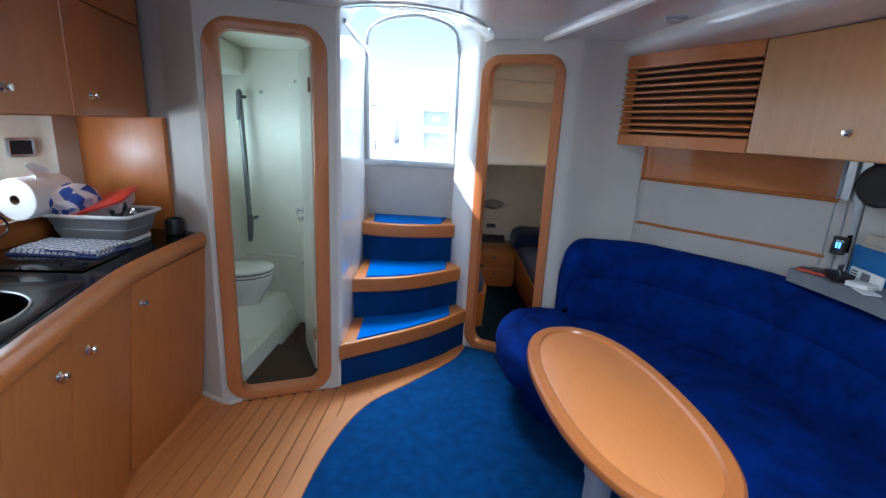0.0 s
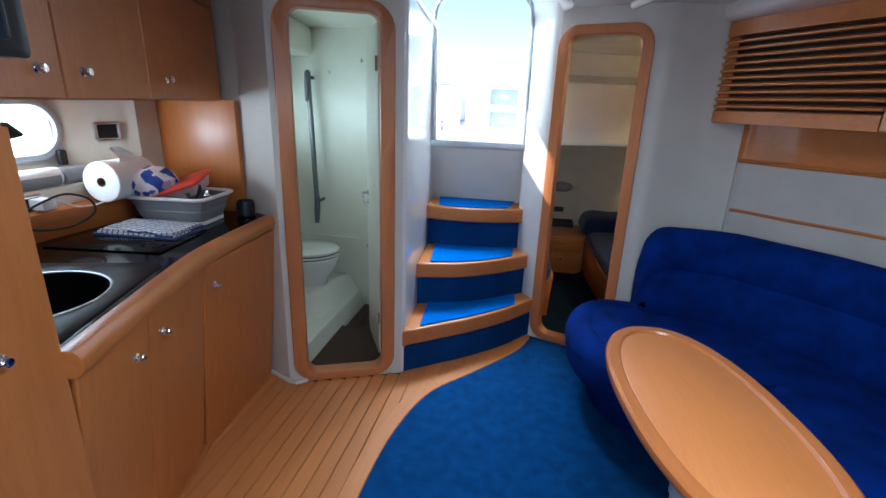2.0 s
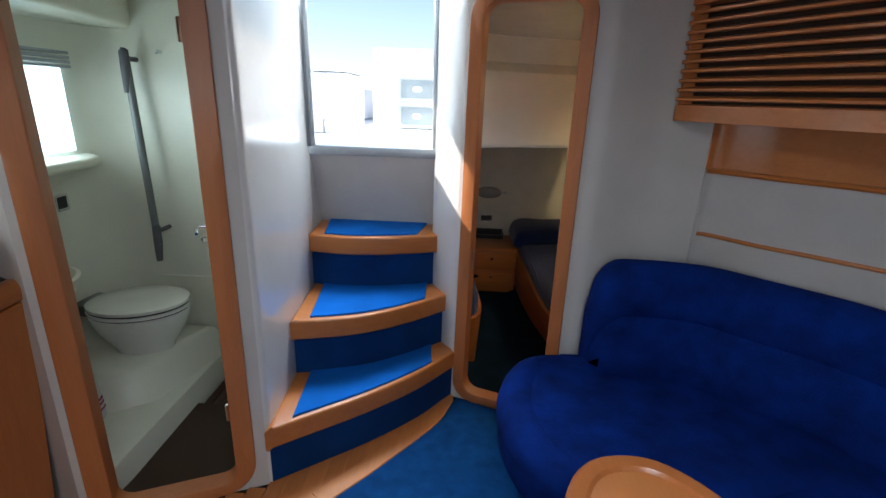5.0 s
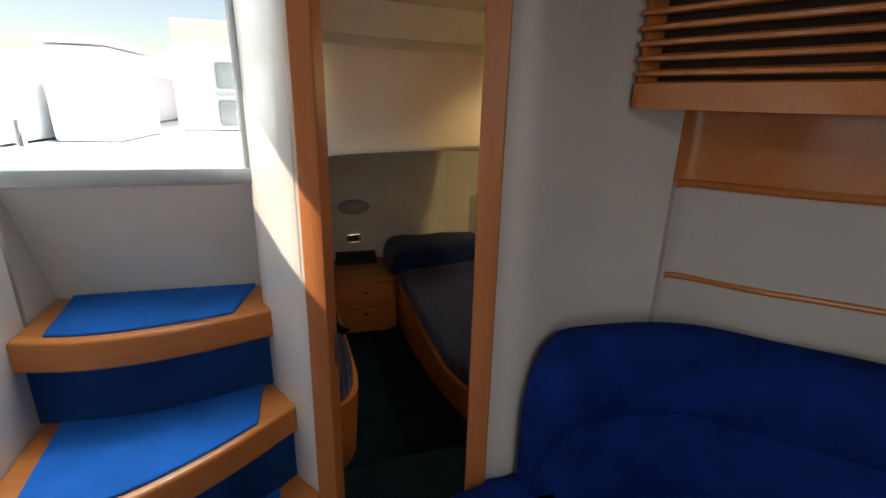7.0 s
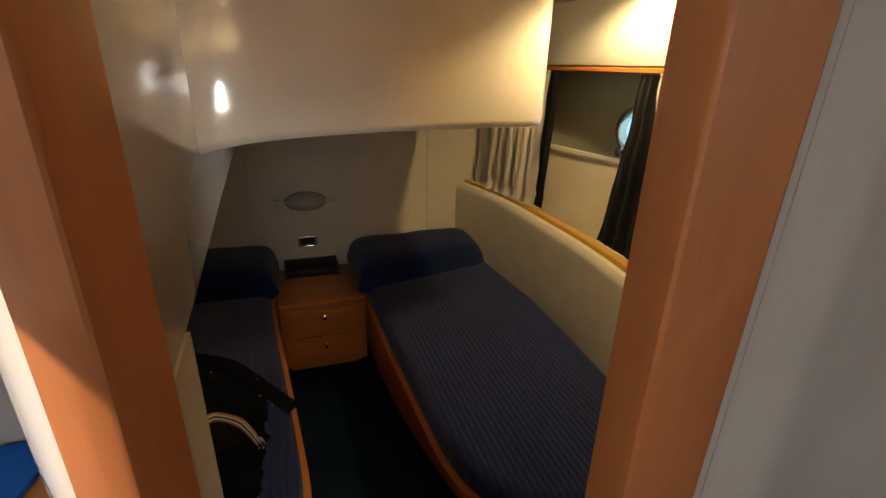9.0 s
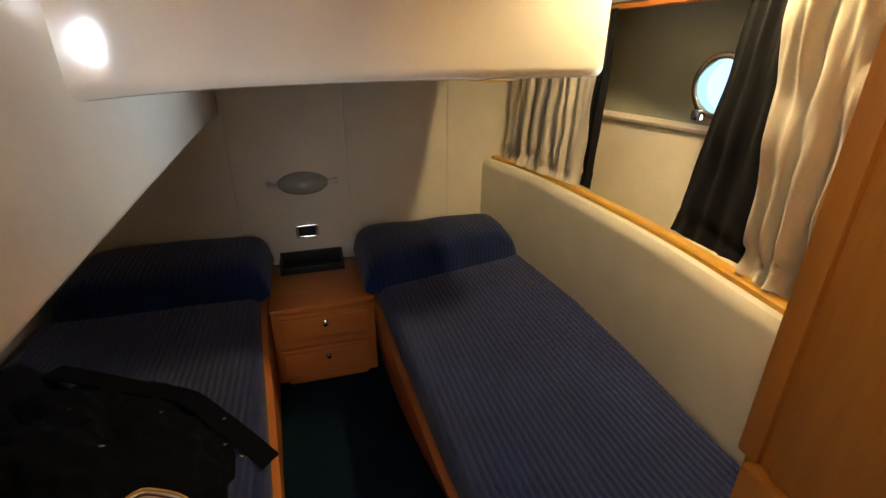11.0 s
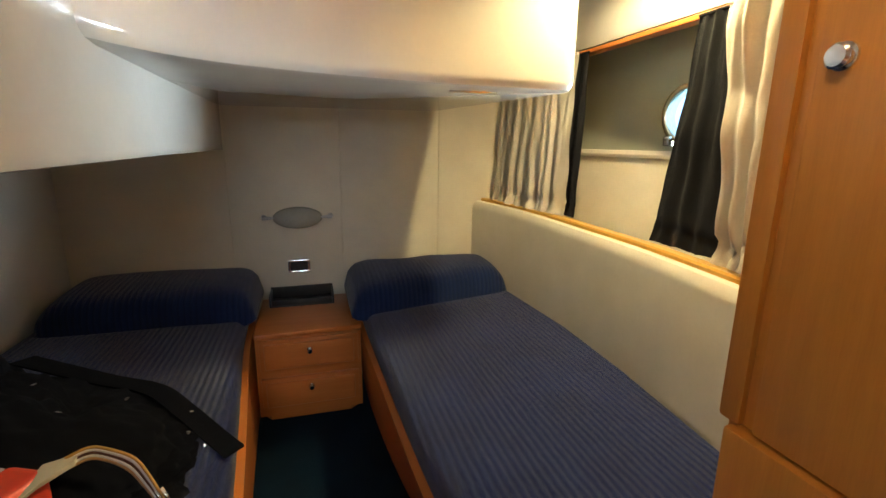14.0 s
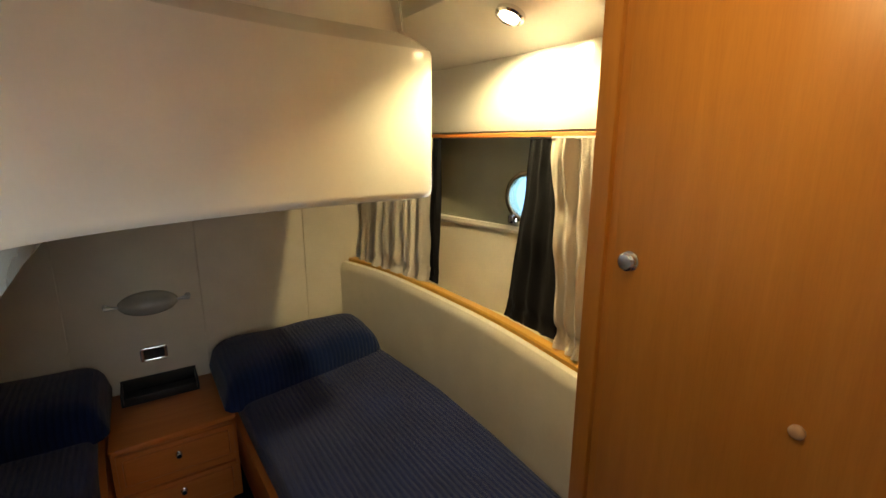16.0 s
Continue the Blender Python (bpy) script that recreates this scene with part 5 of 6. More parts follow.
lathe(bm, [(0.186, 0.470), (0.194, 0.474), (0.194, 0.486), (0.186, 0.490)], WM, 40, 1.2, 0.94)
part("seat", bm, CHINA, wc)
bm = B()
lathe(bm, [(0.186, 0.496), (0.194, 0.500), (0.193, 0.514), (0.17, 0.524), (0.05, 0.527)], WM, 40, 1.2, 0.94)
part("lid", bm, CHINA, wc)
bm = B()
box(bm, -1.80, -1.66, 2.88, 3.06, 0.44, 0.50, 0.015)
part("hinge_block", bm, plain("grey_hinge", (0.12, 0.12, 0.12), 0.4), wc)
# black rings stand for the shaded gaps below lid and seat
bm = B()
lathe(bm, [(0.188, 0.489), (0.190, 0.490), (0.190, 0.496), (0.188, 0.497)], WM, 40, 1.2, 0.94)
lathe(bm, [(0.186, 0.464), (0.188, 0.465), (0.188, 0.471), (0.186, 0.472)], WM, 40, 1.2, 0.92)
part("buffer", bm, BLACK, wc, "thin dark rings painting the shade under seat and lid")
basin = thing("hand_basin", "small white moulded hand basin", "basin", (-1.62, 2.55, 0.55))
bm = B()
lathe(bm, [(0.10, 0.56), (0.16, 0.64), (0.21, 0.74), (0.22, 0.77), (0.205, 0.775), (0.17, 0.70), (0.04, 0.66)], Matrix.Translation((-1.66, 2.52, 0)), 36)
part("bowl", bm, HEADW, basin)
hang = thing("hanging_towel", "white towel with magenta stripes on a hook", "towel", (-1.43, 2.50, 0.3))
bm = B()
loops = []
for i in range(12):
    k = i / 11
    z = 0.62 - 0.46 * k
    loops.append([(-1.445 + 0.05 * math.cos(a) * (0.5 + 0.6 * k), 2.48 + 0.075 * math.sin(a) * (0.45 + 0.65 * k) + 0.01 * math.sin(6 * a + i), z) for a in np.linspace(0, 2 * math.pi, 28, endpoint=False)])
rings(bm, loops)
part("cloth", bm, TEA_WHITE, hang)
for z in (0.20, 0.225, 0.245):
    bm = B()
    k = (0.62 - z) / 0.46
    loops = [[(-1.445 + 0.052 * math.cos(a) * (0.5 + 0.6 * k), 2.48 + 0.078 * math.sin(a) * (0.45 + 0.65 * k) + 0.01 * math.sin(6 * a + 10), zz) for a in np.linspace(0, 2 * math.pi, 28, endpoint=False)] for zz in (z, z + 0.008)]
    rings(bm, loops)
    part("stripe", bm, plain("magenta_stripe", (0.35, 0.03, 0.12), 0.9), hang, "magenta woven stripe")
win3 = tagged(new("window_3"), "toilet compartment window with a raised blind", "window", "", "structure")
bm = B()
box(bm, -1.79, -1.752, 2.46, 3.08, 1.23, 1.60, 0.004)
part("pane", bm, DAY, win3, "bright frosted pane")
for z in (1.60, 1.62, 1.64, 1.66):
    bm = B()
    box(bm, -1.755, -1.715, 2.40, 3.10, z, z + 0.013, 0.003)
    part("blind_slat", bm, ALU, win3)
bm = B()
slab(bm, [(-1.81, 2.3), (-1.63, 2.3), (-1.59, 2.70), (-1.60, 2.95), (-1.645, 3.09), (-1.79, 3.17)], rounded(1.165, 1.21, 0.015))
fixed("shelf_head", bm, HEADW, "white moulded shelf below the window", "shelf")
socket((-1.775, 2.95, 1.0), (1, 0.06, 0), "black socket on the shower wall", 0.08, 0.08)
for x, y, z in ((-1.17, 3.30, 1.78), (-1.42, 3.31, 1.70), (-1.15, 3.295, 0.47)):
    ob = thing("hook", "small chrome hook on the shower wall", "hook", (x, y, z))
    bm = B()
    tube(bm, [(x, y + 0.01, z), (x, y - 0.02, z), (x, y - 0.03, z - 0.012), (x, y - 0.028, z + 0.012)], [0.011, 0.007, 0.006, 0.004])
    part("peg", bm, CHROME, ob)

# ---- sleeping cabin: shell ----
AFT = 5.465
bm = B()
box(bm, -0.72, 2.1, 3.0, AFT + 0.05, CAB - 0.05, CAB)
fixed("floor_cabin", bm, CABCARPET, "dark teal carpet on the cabin floor", "floor")
bm = B()
slab(bm, [(0.0, 2.95), (0.9, 2.88), (1.15, 3.0), (1.12, 3.30)] + [tuple(p) for p in smooth_path([(0.95, 3.40), (0.7, 3.44), (0.4, 3.42), (0.0, 3.36)], 4)], [(0, CAB), (0, -0.012), (0.006, 0.0)])
fixed("floor_threshold", bm, CABCARPET, "carpeted step inside the cabin door", "floor")
bulk = tagged(new("wall_cabin_aft"), "cream panelled bulkhead behind the beds", "wall", "", "structure")
for x0, x1 in ((-0.75, 0.066), (0.072, 0.617), (0.623, 1.152), (1.158, 2.1)):
    bm = B()
    box(bm, x0, x1, AFT, AFT + 0.03, CAB, 1.96, 0.004)
    part("panel", bm, CREAM, bulk)
bm = B()
box(bm, -0.75, 2.1, AFT + 0.006, AFT + 0.034, CAB, 1.96)
part("backing", bm, CREAM, bulk)
bm = B()
sweep(bm, smooth_path([(-0.72, 3.0), (-0.69, 4.2), (-0.66, AFT + 0.02)], 6), [(0, CAB), (0, 1.06), (0.05, 1.06), (0.05, CAB)])
fixed("wall_cabin_port", bm, GEL, "white lined side wall beside the bed", "wall")
bm = B()
box(bm, -0.74, 0.10, 3.455, 3.485, CAB, 1.0)
fixed("wall_below_steps", bm, GEL, "plain white wall below the companionway", "wall")
# moulding below the companionway: side wall with a rounded foot and the flat underside
bm = B()
mould = smooth_path([(0.128, 3.03), (0.125, 3.4), (0.112, 3.8), (0.092, 4.4), (0.062, AFT + 0.01)], 6)
sweep(bm, mould, [(0.03, 1.008), (0.012, 1.012), (0.0, 1.03), (0, 1.97), (0.03, 1.97)])
box(bm, -0.74, 0.062, 3.46, AFT, 1.009, 1.05)
box(bm, 0.118, 0.128, 3.08, 3.40, CAB, 1.02)
fixed("wall_cabin_moulding", bm, GLOSS, "glossy white moulding hanging over the bed", "wall")
# cockpit-sole moulding across the cabin
sof = [tuple(p) for p in smooth_path([(0.045, 3.70), (0.085, 3.83), (0.16, 3.99), (0.28, 4.11), (0.50, 4.21), (0.82, 4.29), (1.15, 4.325)], 7)] + [(1.255, 4.333), (1.295, 4.345), (1.318, 4.375), (1.318, 4.42), (1.14, AFT), (0.04, AFT)]
bm = B()
slab(bm, sof, [(0.035, 1.217), (0.012, 1.222), (0.003, 1.234), (0, 1.25), (0, 1.700), (0.004, 1.715), (0.02, 1.728), (0.10, 1.78), (0.13, 1.96)])
fixed("ceiling_soffit_cabin", bm, GLOSS, "glossy cream moulded soffit above the beds", "ceiling")
soff_light = thing("soffit_fitting", "small flush chrome fitting under the soffit", "ceiling fitting", (0.98, 4.6, 1.217))
bm = B()
box(bm, 0.90, 1.06, 4.40, 4.42, 1.208, 1.2175, 0.003)
part("plate", bm, CHROME, soff_light)
bm = B()
slab(bm, [(0.10, 3.10), (0.15, 3.062), (0.65, 2.880), (0.70, 2.92), (2.1, 2.94), (2.1, AFT), (0.05, AFT)], [(0, 1.95), (0, 1.98)])
fixed("ceiling_cabin", bm, GLOSS, "glossy white cabin ceiling", "ceiling")
bm = B()
sweep(bm, [Vector((1.36, 2.95)), Vector((1.36, AFT))], [(0, 1.885), (0, 1.95), (-0.6, 1.95), (-0.6, 1.72), (-0.30, 1.735), (-0.02, 1.875)])
fixed("ceiling_slope", bm, GLOSS, "sloping white ceiling strip above the valance", "ceiling")
# hull side: padded panel, ledge, niche, valance
pl_line = smooth_path([(1.42, 3.45), (1.455, 3.75), (1.505, 4.2), (1.51, 4.6), (1.46, 5.1), (1.362, AFT)], 6)


def drop_line(bm):
    """The ledge falls by three centimetres from the bulkhead forwards."""
    for v in bm.verts:
        if v.co.z > 0.5:
            v.co.z -= 0.006 + 0.024 * min(1.0, max(0.0, (AFT - v.co.y) / 0.9))
    return bm


bm = B()
sweep(bm, pl_line, [(0, CAB), (0, 0.69), (-0.006, 0.715), (-0.02, 0.732), (-0.04, 0.737), (-0.05, 0.73), (-0.05, CAB)])
fixed("wall_berth_panel", drop_line(bm), CREAM, "padded cream vinyl panel beside the bed", "wall")
bm = B()
sweep(bm, pl_line, [(-0.052, 0.56), (-0.052, 0.744), (-0.058, 0.750), (-0.095, 0.750), (-0.10, 0.744), (-0.10, 0.56)])
fixed("window_ledge", drop_line(bm), wood("golden_ledge_wood", (0.56, 0.29, 0.045), (0.64, 0.35, 0.06), 1), "thin orange wooden ledge on the padded panel", "ledge")
bm = B()
sweep(bm, pl_line, [(-0.10, 0.54), (-0.10, 0.58), (-0.7, 0.58), (-0.7, 0.54)])
fixed("shelf_niche", bm, CREAM, "cream bottom of the window niche", "shelf")
hl = smooth_path([(2.02, 3.2), (1.98, 3.9), (1.90, 4.5), (1.80, 4.98), (1.72, AFT)], 6)
bm = B()
sweep(bm, hl, [(0.016, 0.56), (0.0, 1.0), (-0.05, 1.0), (-0.05, 0.56)])
fixed("wall_niche_lower", bm, CREAM, "cream lower niche lining", "wall")
bm = B()
sweep(bm, hl, [(0.016, 0.998), (0.022, 1.012), (0.016, 1.028), (-0.03, 1.03), (-0.03, 0.998)])
fixed("trim_niche", bm, GEL, "pale strip along the niche lining", "trim")
HM = wall_frame((1.82, 4.90), (1.975, 3.95))
PM = HM @ Matrix.Translation((0.425, 1.172, -0.01))
u0, u1, v0, v1 = -0.995, 1.1, -0.144, 0.783
bm = B()
plate(bm, PM, lambda a: 0.098, wide_reach(u0, u1, v0, v1), 0.0, -0.04, corner_angles(u0, u1, v0, v1))
fixed("wall_niche_upper", bm, HULLG, "grey-green upper hull lining with a round port", "wall")
win4 = tagged(new("window_4"), "round brass-rimmed porthole in the cabin niche", "window", "", "structure")
bm = B()
plate(bm, PM, lambda a: 0.092, lambda a: 0.116, 0.018, -0.04, ease=0.006)
part("window_frame", bm, plain("polished_brass_rim", (0.80, 0.72, 0.55), 0.2, metal=1.0), win4, "polished metal rim")
bm = B()
plate(bm, PM, lambda a: 0.002, lambda a: 0.093, -0.02, -0.026)
pane4 = part("pane", bm, GLASS, win4)
pane4.visible_shadow = False
bm = B()
box(bm, -0.075, -0.045, -0.125, -0.085, 0.01, 0.04, 0.006, PM)
part("latch", bm, CHROME, win4)
bm = B()
box(bm, 2.25, 2.28, 3.9, 5.1, 0.8, 1.6)
tagged(part("backdrop_starboard", bm, glow_mat("blue_daylight_outside", (0.30, 0.62, 1.0), 0.9)), "bright blue daylight outside the porthole", "backdrop", "", "structure")
val = [Vector((1.67, 3.3)), Vector((1.665, 4.2)), Vector((1.655, 4.8)), Vector((1.60, AFT))]
bm = B()
sweep(bm, val, [(0.0, 1.46), (0.012, 1.50), (0.015, 1.60), (0, 1.76), (-0.03, 1.76), (-0.03, 1.46)])
fixed("wall_valance", bm, GLOSS, "white padded valance above the window niche", "wall")
bm = B()
sweep(bm, val, [(0.006, 1.434), (0.010, 1.437), (0.010, 1.450), (0.006, 1.453), (-0.035, 1.453), (-0.035, 1.434)])
fixed("trim_valance", bm, WOODY, "orange wooden rail under the valance", "trim")
lampx = thing("ceiling_lamp", "warm recessed ceiling lamp near the hull", "ceiling lamp", (1.48, 4.16, 1.82))
bm = B()
LMM = Matrix.Translation((1.48, 4.16, 1.813)) @ pose(0, 0, 0, 0, 26)
lathe(bm, [(0.05, 0.01), (0.05, -0.004), (0.040, -0.010), (0.034, -0.006), (0.034, 0.01)], LMM, 28)
part("bezel", bm, CHROME, lampx)
bm = B()
lathe(bm, [(0.033, 0.0), (0.028, -0.004), (0.01, -0.005)], LMM, 24)
part("lens", bm, LENS, lampx, "glowing lens")
bm = B()
lathe(bm, [(0.045, 0), (0.045, -0.006), (0.03, -0.012), (0.005, -0.013)], Matrix.Translation((1.25, 3.95, 1.95)), 24)
tagged(part("ceiling_button", bm, CHROME), "small round chrome fitting on the cabin ceiling", "fitting")


# ---- curtains ----
def curtain(name, label, head, hem, z0, z1, folds, depth, material, seed):
    """Gathered cloth between a head line and a hem line in plan; uneven folds that swell and break on the ledge."""
    ob = thing(name, label, "curtain", (hem[0][0], hem[0][1], z0))
    rng = random.Random(seed)
    widths = [rng.uniform(0.55, 1.5) for _ in range(folds)]
    knots = [0.0]
    for w in widths:
        knots.append(knots[-1] + w / sum(widths))
    tall = [rng.uniform(0.5, 1.25) for _ in range(folds)]
    lean = [rng.uniform(-0.25, 0.25) for _ in range(folds)]
    a0, b0, a1, b1 = Vector(head[0]), Vector(head[1]), Vector(hem[0]), Vector(hem[1])
    n = Vector((-(b0 - a0).y, (b0 - a0).x)).normalized()
    if n.x > 0:
        n = -n
    nu, nv = folds * 12, 34
    rows, rows2 = [], []
    for j in range(nv + 1):
        v = j / nv
        gather = math.exp(-((v - 0.93) / 0.05) ** 2)
        row, row2 = [], []
        for i in range(nu + 1):
            u = i / nu
            k = min(folds - 1, max(q for q in range(folds) if knots[q] <= u + 1e-9))
            f = (u - knots[k]) / (knots[k + 1] - knots[k])
            f = min(1.0, max(0.0, f + lean[k] * v * f * (1 - f) * 2))
            s = (0.5 - 0.5 * math.cos(2 * math.pi * f)) ** 0.8
            amp = depth * tall[k] * (0.45 + 0.75 * v) * (1 - 0.35 * gather)
            p = (a0.lerp(b0, u)).lerp(a1.lerp(b1, u), v ** 1.25)
            ripple = noise.noise(Vector((u * folds * 1.7, v * 5.0, seed))) * depth * 0.5 + noise.noise(Vector((u * folds * 4.0 + v * 3.0, v * 4.0, seed + 4.0))) * depth * 0.14
            crumple = noise.noise(Vector((u * folds * 2.5, v * 30.0, seed + 9.0))) * depth * 0.8 * gather
            p = p + n * (amp * s + ripple + crumple + 0.35 * depth * max(0.0, v - 0.94) / 0.06)
            z = z1 + (z0 - z1) * v + (0.010 * s * tall[k] + 0.004 * noise.noise(Vector((u * 23, seed, 0)))) * max(0.0, (v - 0.8) / 0.2)
            row.append((p.x, p.y, z))
            row2.append((p.x - n.x * 0.003, p.y - n.y * 0.003, z))
        rows.append(row), rows2.append(row2)
    bm = B()
    rings(bm, rows, False), rings(bm, rows2, False)
    part("cloth", bm, material, ob, smooth=80)
    bm = B()
    tube(bm, [(a0.x, a0.y, z1), ((a0.x + b0.x) / 2, (a0.y + b0.y) / 2, z1), (b0.x, b0.y, z1)], 0.006)
    part("heading", bm, material, ob)
    return ob


curtain("curtain", "beige gathered curtain hanging beside the bulkhead", [(1.515, 5.43), (1.585, 4.80)], [(1.475, 5.43), (1.585, 4.83)], 0.728, 1.43, 8, 0.026, CURTAIN, 3)
curtain("curtain", "black blackout curtain edge behind the beige one", [(1.615, 4.86), (1.62, 4.775)], [(1.615, 4.86), (1.615, 4.79)], 0.724, 1.43, 2, 0.014, BLACKOUT, 5)
curtain("curtain", "black blackout curtain spread beside the porthole", [(1.615, 4.180), (1.61, 4.02)], [(1.615, 4.285), (1.60, 3.94)], 0.724, 1.43, 3, 0.018, BLACKOUT, 7)
curtain("curtain", "beige gathered curtain hanging beside the wardrobe", [(1.585, 4.045), (1.55, 3.62)], [(1.590, 3.965), (1.54, 3.60)], 0.722, 1.43, 7, 0.040, CURTAIN, 11)

# ---- beds ----
def bed(name_label, top, foot, mattress):
    ob = thing("berth", name_label, "bed", (top[0][0], top[0][1], CAB), "cabin beds")
    bm = B()
    rings(bm, [[(x, y, CAB + 0.002) for x, y in foot], [(x, y, 0.19) for x, y in top], [(x, y, 0.20) for x, y in top]])
    part("base", bm, WOODY, ob, "cherry bed side board")
    bm = B()
    o = [Vector(p) for p in mattress]
    slab(bm, o, rounded(0.165, 0.292, 0.045, 6))
    bmesh.ops.triangulate(bm, faces=[f_ for f_ in bm.faces if len(f_.verts) > 4])
    part("mattress", bm, QUILT, ob, "mattress under a navy ribbed quilt", smooth=60)
    return ob


rb_line = smooth_path([(0.650, 5.44), (0.655, 4.95), (0.672, 4.4), (0.69, 3.95), (0.715, 3.70), (0.79, 3.52), (0.93, 3.425), (1.10, 3.40), (1.206, 3.40)], 5)
rb_low = smooth_path([(0.690, 5.44), (0.695, 4.95), (0.745, 4.4), (0.84, 3.92), (0.90, 3.78), (0.97, 3.66), (1.05, 3.58), (1.13, 3.54), (1.206, 3.53)], 5)
tail = [(1.206, 3.53), (1.44, 3.53), (1.462, 3.75), (1.495, 4.2), (1.505, 4.6), (1.47, 5.1), (1.40, 5.44)]
rb_m = [(p.x + 0.022, p.y + 0.01) for p in rb_line]
bed("single bed with a navy ribbed quilt beside the padded panel", [tuple(p) for p in rb_line] + tail, [tuple(p) for p in rb_low] + tail, rb_m + tail)
lb_line = smooth_path([(0.168, 5.44), (0.185, 4.9), (0.232, 4.4), (0.272, 3.95), (0.283, 3.75), (0.26, 3.63), (0.19, 3.55), (0.05, 3.50), (-0.2, 3.49)], 5)
lb_low = smooth_path([(0.175, 5.44), (0.19, 4.9), (0.215, 4.4), (0.255, 3.98), (0.265, 3.80), (0.24, 3.69), (0.17, 3.60), (0.04, 3.55), (-0.2, 3.53)], 5)
tail_l = [(-0.69, 3.49), (-0.685, 4.2), (-0.655, 5.44)]
lb_m = [(p.x - 0.022, p.y + 0.008) for p in lb_line]
bed("single bed with a navy quilt under the white moulding", [tuple(p) for p in lb_line] + tail_l, [tuple(p) for p in lb_low] + tail_l, lb_m + tail_l)


def pillow(x0, x1, y0, y1, label, skew=0.0):
    ob = thing("pillow", label, "pillow", ((x0 + x1) / 2, (y0 + y1) / 2, 0.29), "navy pillows")
    bm = B()
    n, mrow = 24, 40
    loops = []
    for i in range(mrow + 1):
        u = i / mrow
        e = min(1.0, math.sqrt(max(0.0, 1 - (2 * u - 1) ** 10)) * 1.0)
        e = max(e, 0.12)
        x = x0 + (x1 - x0) * u
        front_y = y0 + skew * (u - 0.5)
        yc, zc = (front_y + y1) / 2, 0.285
        row = []
        for a in np.linspace(0, 2 * math.pi, n, endpoint=False):
            c, s = math.cos(a), math.sin(a)
            ww = (y1 - front_y) / 2 * math.copysign(abs(c) ** 0.5, c) * (0.86 + 0.14 * e)
            hh = (0.150 if s > 0 else 0.02) * math.copysign(abs(s) ** 0.42, s) * e
            tilt = 0.02 * c * (1 if s > 0 else 0)
            wob = 0.006 * noise.noise(Vector((x * 6, c * 2, s * 2)))
            row.append((x, yc + ww + wob, zc + hh + tilt * e + wob))
        loops.append(row)
    rings(bm, loops)
    part("cushion", bm, PILLOW, ob, smooth=80)
    return ob


pillow(0.615, 1.445, 5.00, 5.44, "plump navy pillow on the bed beside the padded panel", 0.19)
pillow(-0.62, 0.205, 4.985, 5.44, "plump navy pillow on the bed below the moulding", 0.0)

# ---- nightstand, tray, wall lamp, socket ----
ns = thing("nightstand", "small cherry nightstand with two drawers between the beds", "nightstand", (0.42, 5.2, CAB))
bm = B()
slab(bm, [(0.195, 4.968), (0.655, 4.968), (0.655, 5.46), (0.195, 5.46)], [(0, -0.17), (0, 0.204)])
part("body", bm, WOODX, ns)
bm = B()
slab(bm, [(0.19, 5.462), (0.19, 4.970), (0.20, 4.960), (0.645, 4.985), (0.66, 4.995), (0.66, 5.462)], rounded(0.203, 0.228, 0.008, 3))
part("top", bm, WOODX, ns)
bm = B()
slab(bm, [(0.26, 5.45), (0.215, 5.02), (0.24, 4.985), (0.60, 4.985), (0.64, 5.02), (0.64, 5.45)], [(0, CAB), (0, -0.168)])
part("plinth", bm, WOODX, ns)
for z0, kz in ((0.052, 0.148), (-0.132, -0.028)):
    bm = B()
    box(bm, 0.212, 0.640, 4.950, 4.972, z0, z0 + 0.150, 0.004)
    dr = part("drawer", bm, WOODX, ns)
    bm = B()
    box(bm, 0.232, 0.620, 4.938, 4.952, z0 + 0.016, z0 + 0.134, 0.010, None, 3)
    part("field", bm, WOODX, dr, "raised cherry drawer field")
    knob(dr, (0.426, 4.939, kz), (0, -1, 0), 0.012, 0.024)
tray = thing("letter_tray", "black letter tray on the nightstand", "tray", (0.39, 5.38, 0.222))
bm = B()
box(bm, 0.235, 0.555, 5.31, 5.455, 0.223, 0.232, 0.002)
box(bm, 0.235, 0.555, 5.445, 5.455, 0.232, 0.295, 0.002)
box(bm, 0.235, 0.244, 5.31, 5.446, 0.232, 0.285, 0.002)
box(bm, 0.546, 0.555, 5.31, 5.446, 0.232, 0.285, 0.002)
box(bm, 0.246, 0.544, 5.318, 5.325, 0.232, 0.262, 0.002)
part("body", bm, BLACK, tray)
socket((0.387, AFT, 0.402), (0, -1, 0), "black and chrome socket on the bulkhead", 0.115, 0.07)
wl = thing("wall_lamp", "frosted oval wall lamp with chrome end pieces", "wall lamp", (0.394, AFT, 0.67))
bm = B()
lathe(bm, [(0.02, 0.10), (0.075, 0.085), (0.115, 0.05), (0.125, 0.02), (0.12, 0.0)], Matrix.Translation((0.394, AFT, 0.665)) @ pose(0, 0, 0, 90), 36, 1.0, 0.46)
part("shade", bm, plain("frosted_glass", (0.38, 0.37, 0.34), 0.15, coat=0.6), wl, "pale frosted glass shade")
for x in (0.226, 0.561):
    bm = B()
    s = 1 if x < 0.39 else -1
    tube(bm, [(x, AFT, 0.668), (x, AFT - 0.03, 0.668), (x + s * 0.05, AFT - 0.035, 0.668)], [0.014, 0.012, 0.005])
    part("arm", bm, STEEL, wl, "metal end piece")

# ---- wardrobe ----
wd = thing("wardrobe", "tall cherry wardrobe with a chrome knob", "wardrobe", (1.6, 3.25, CAB))
bm = B()
box(bm, 1.255, 2.0, 2.93, 3.585, CAB + 0.002, 1.95, 0.004)
part("body", bm, WOODW, wd)
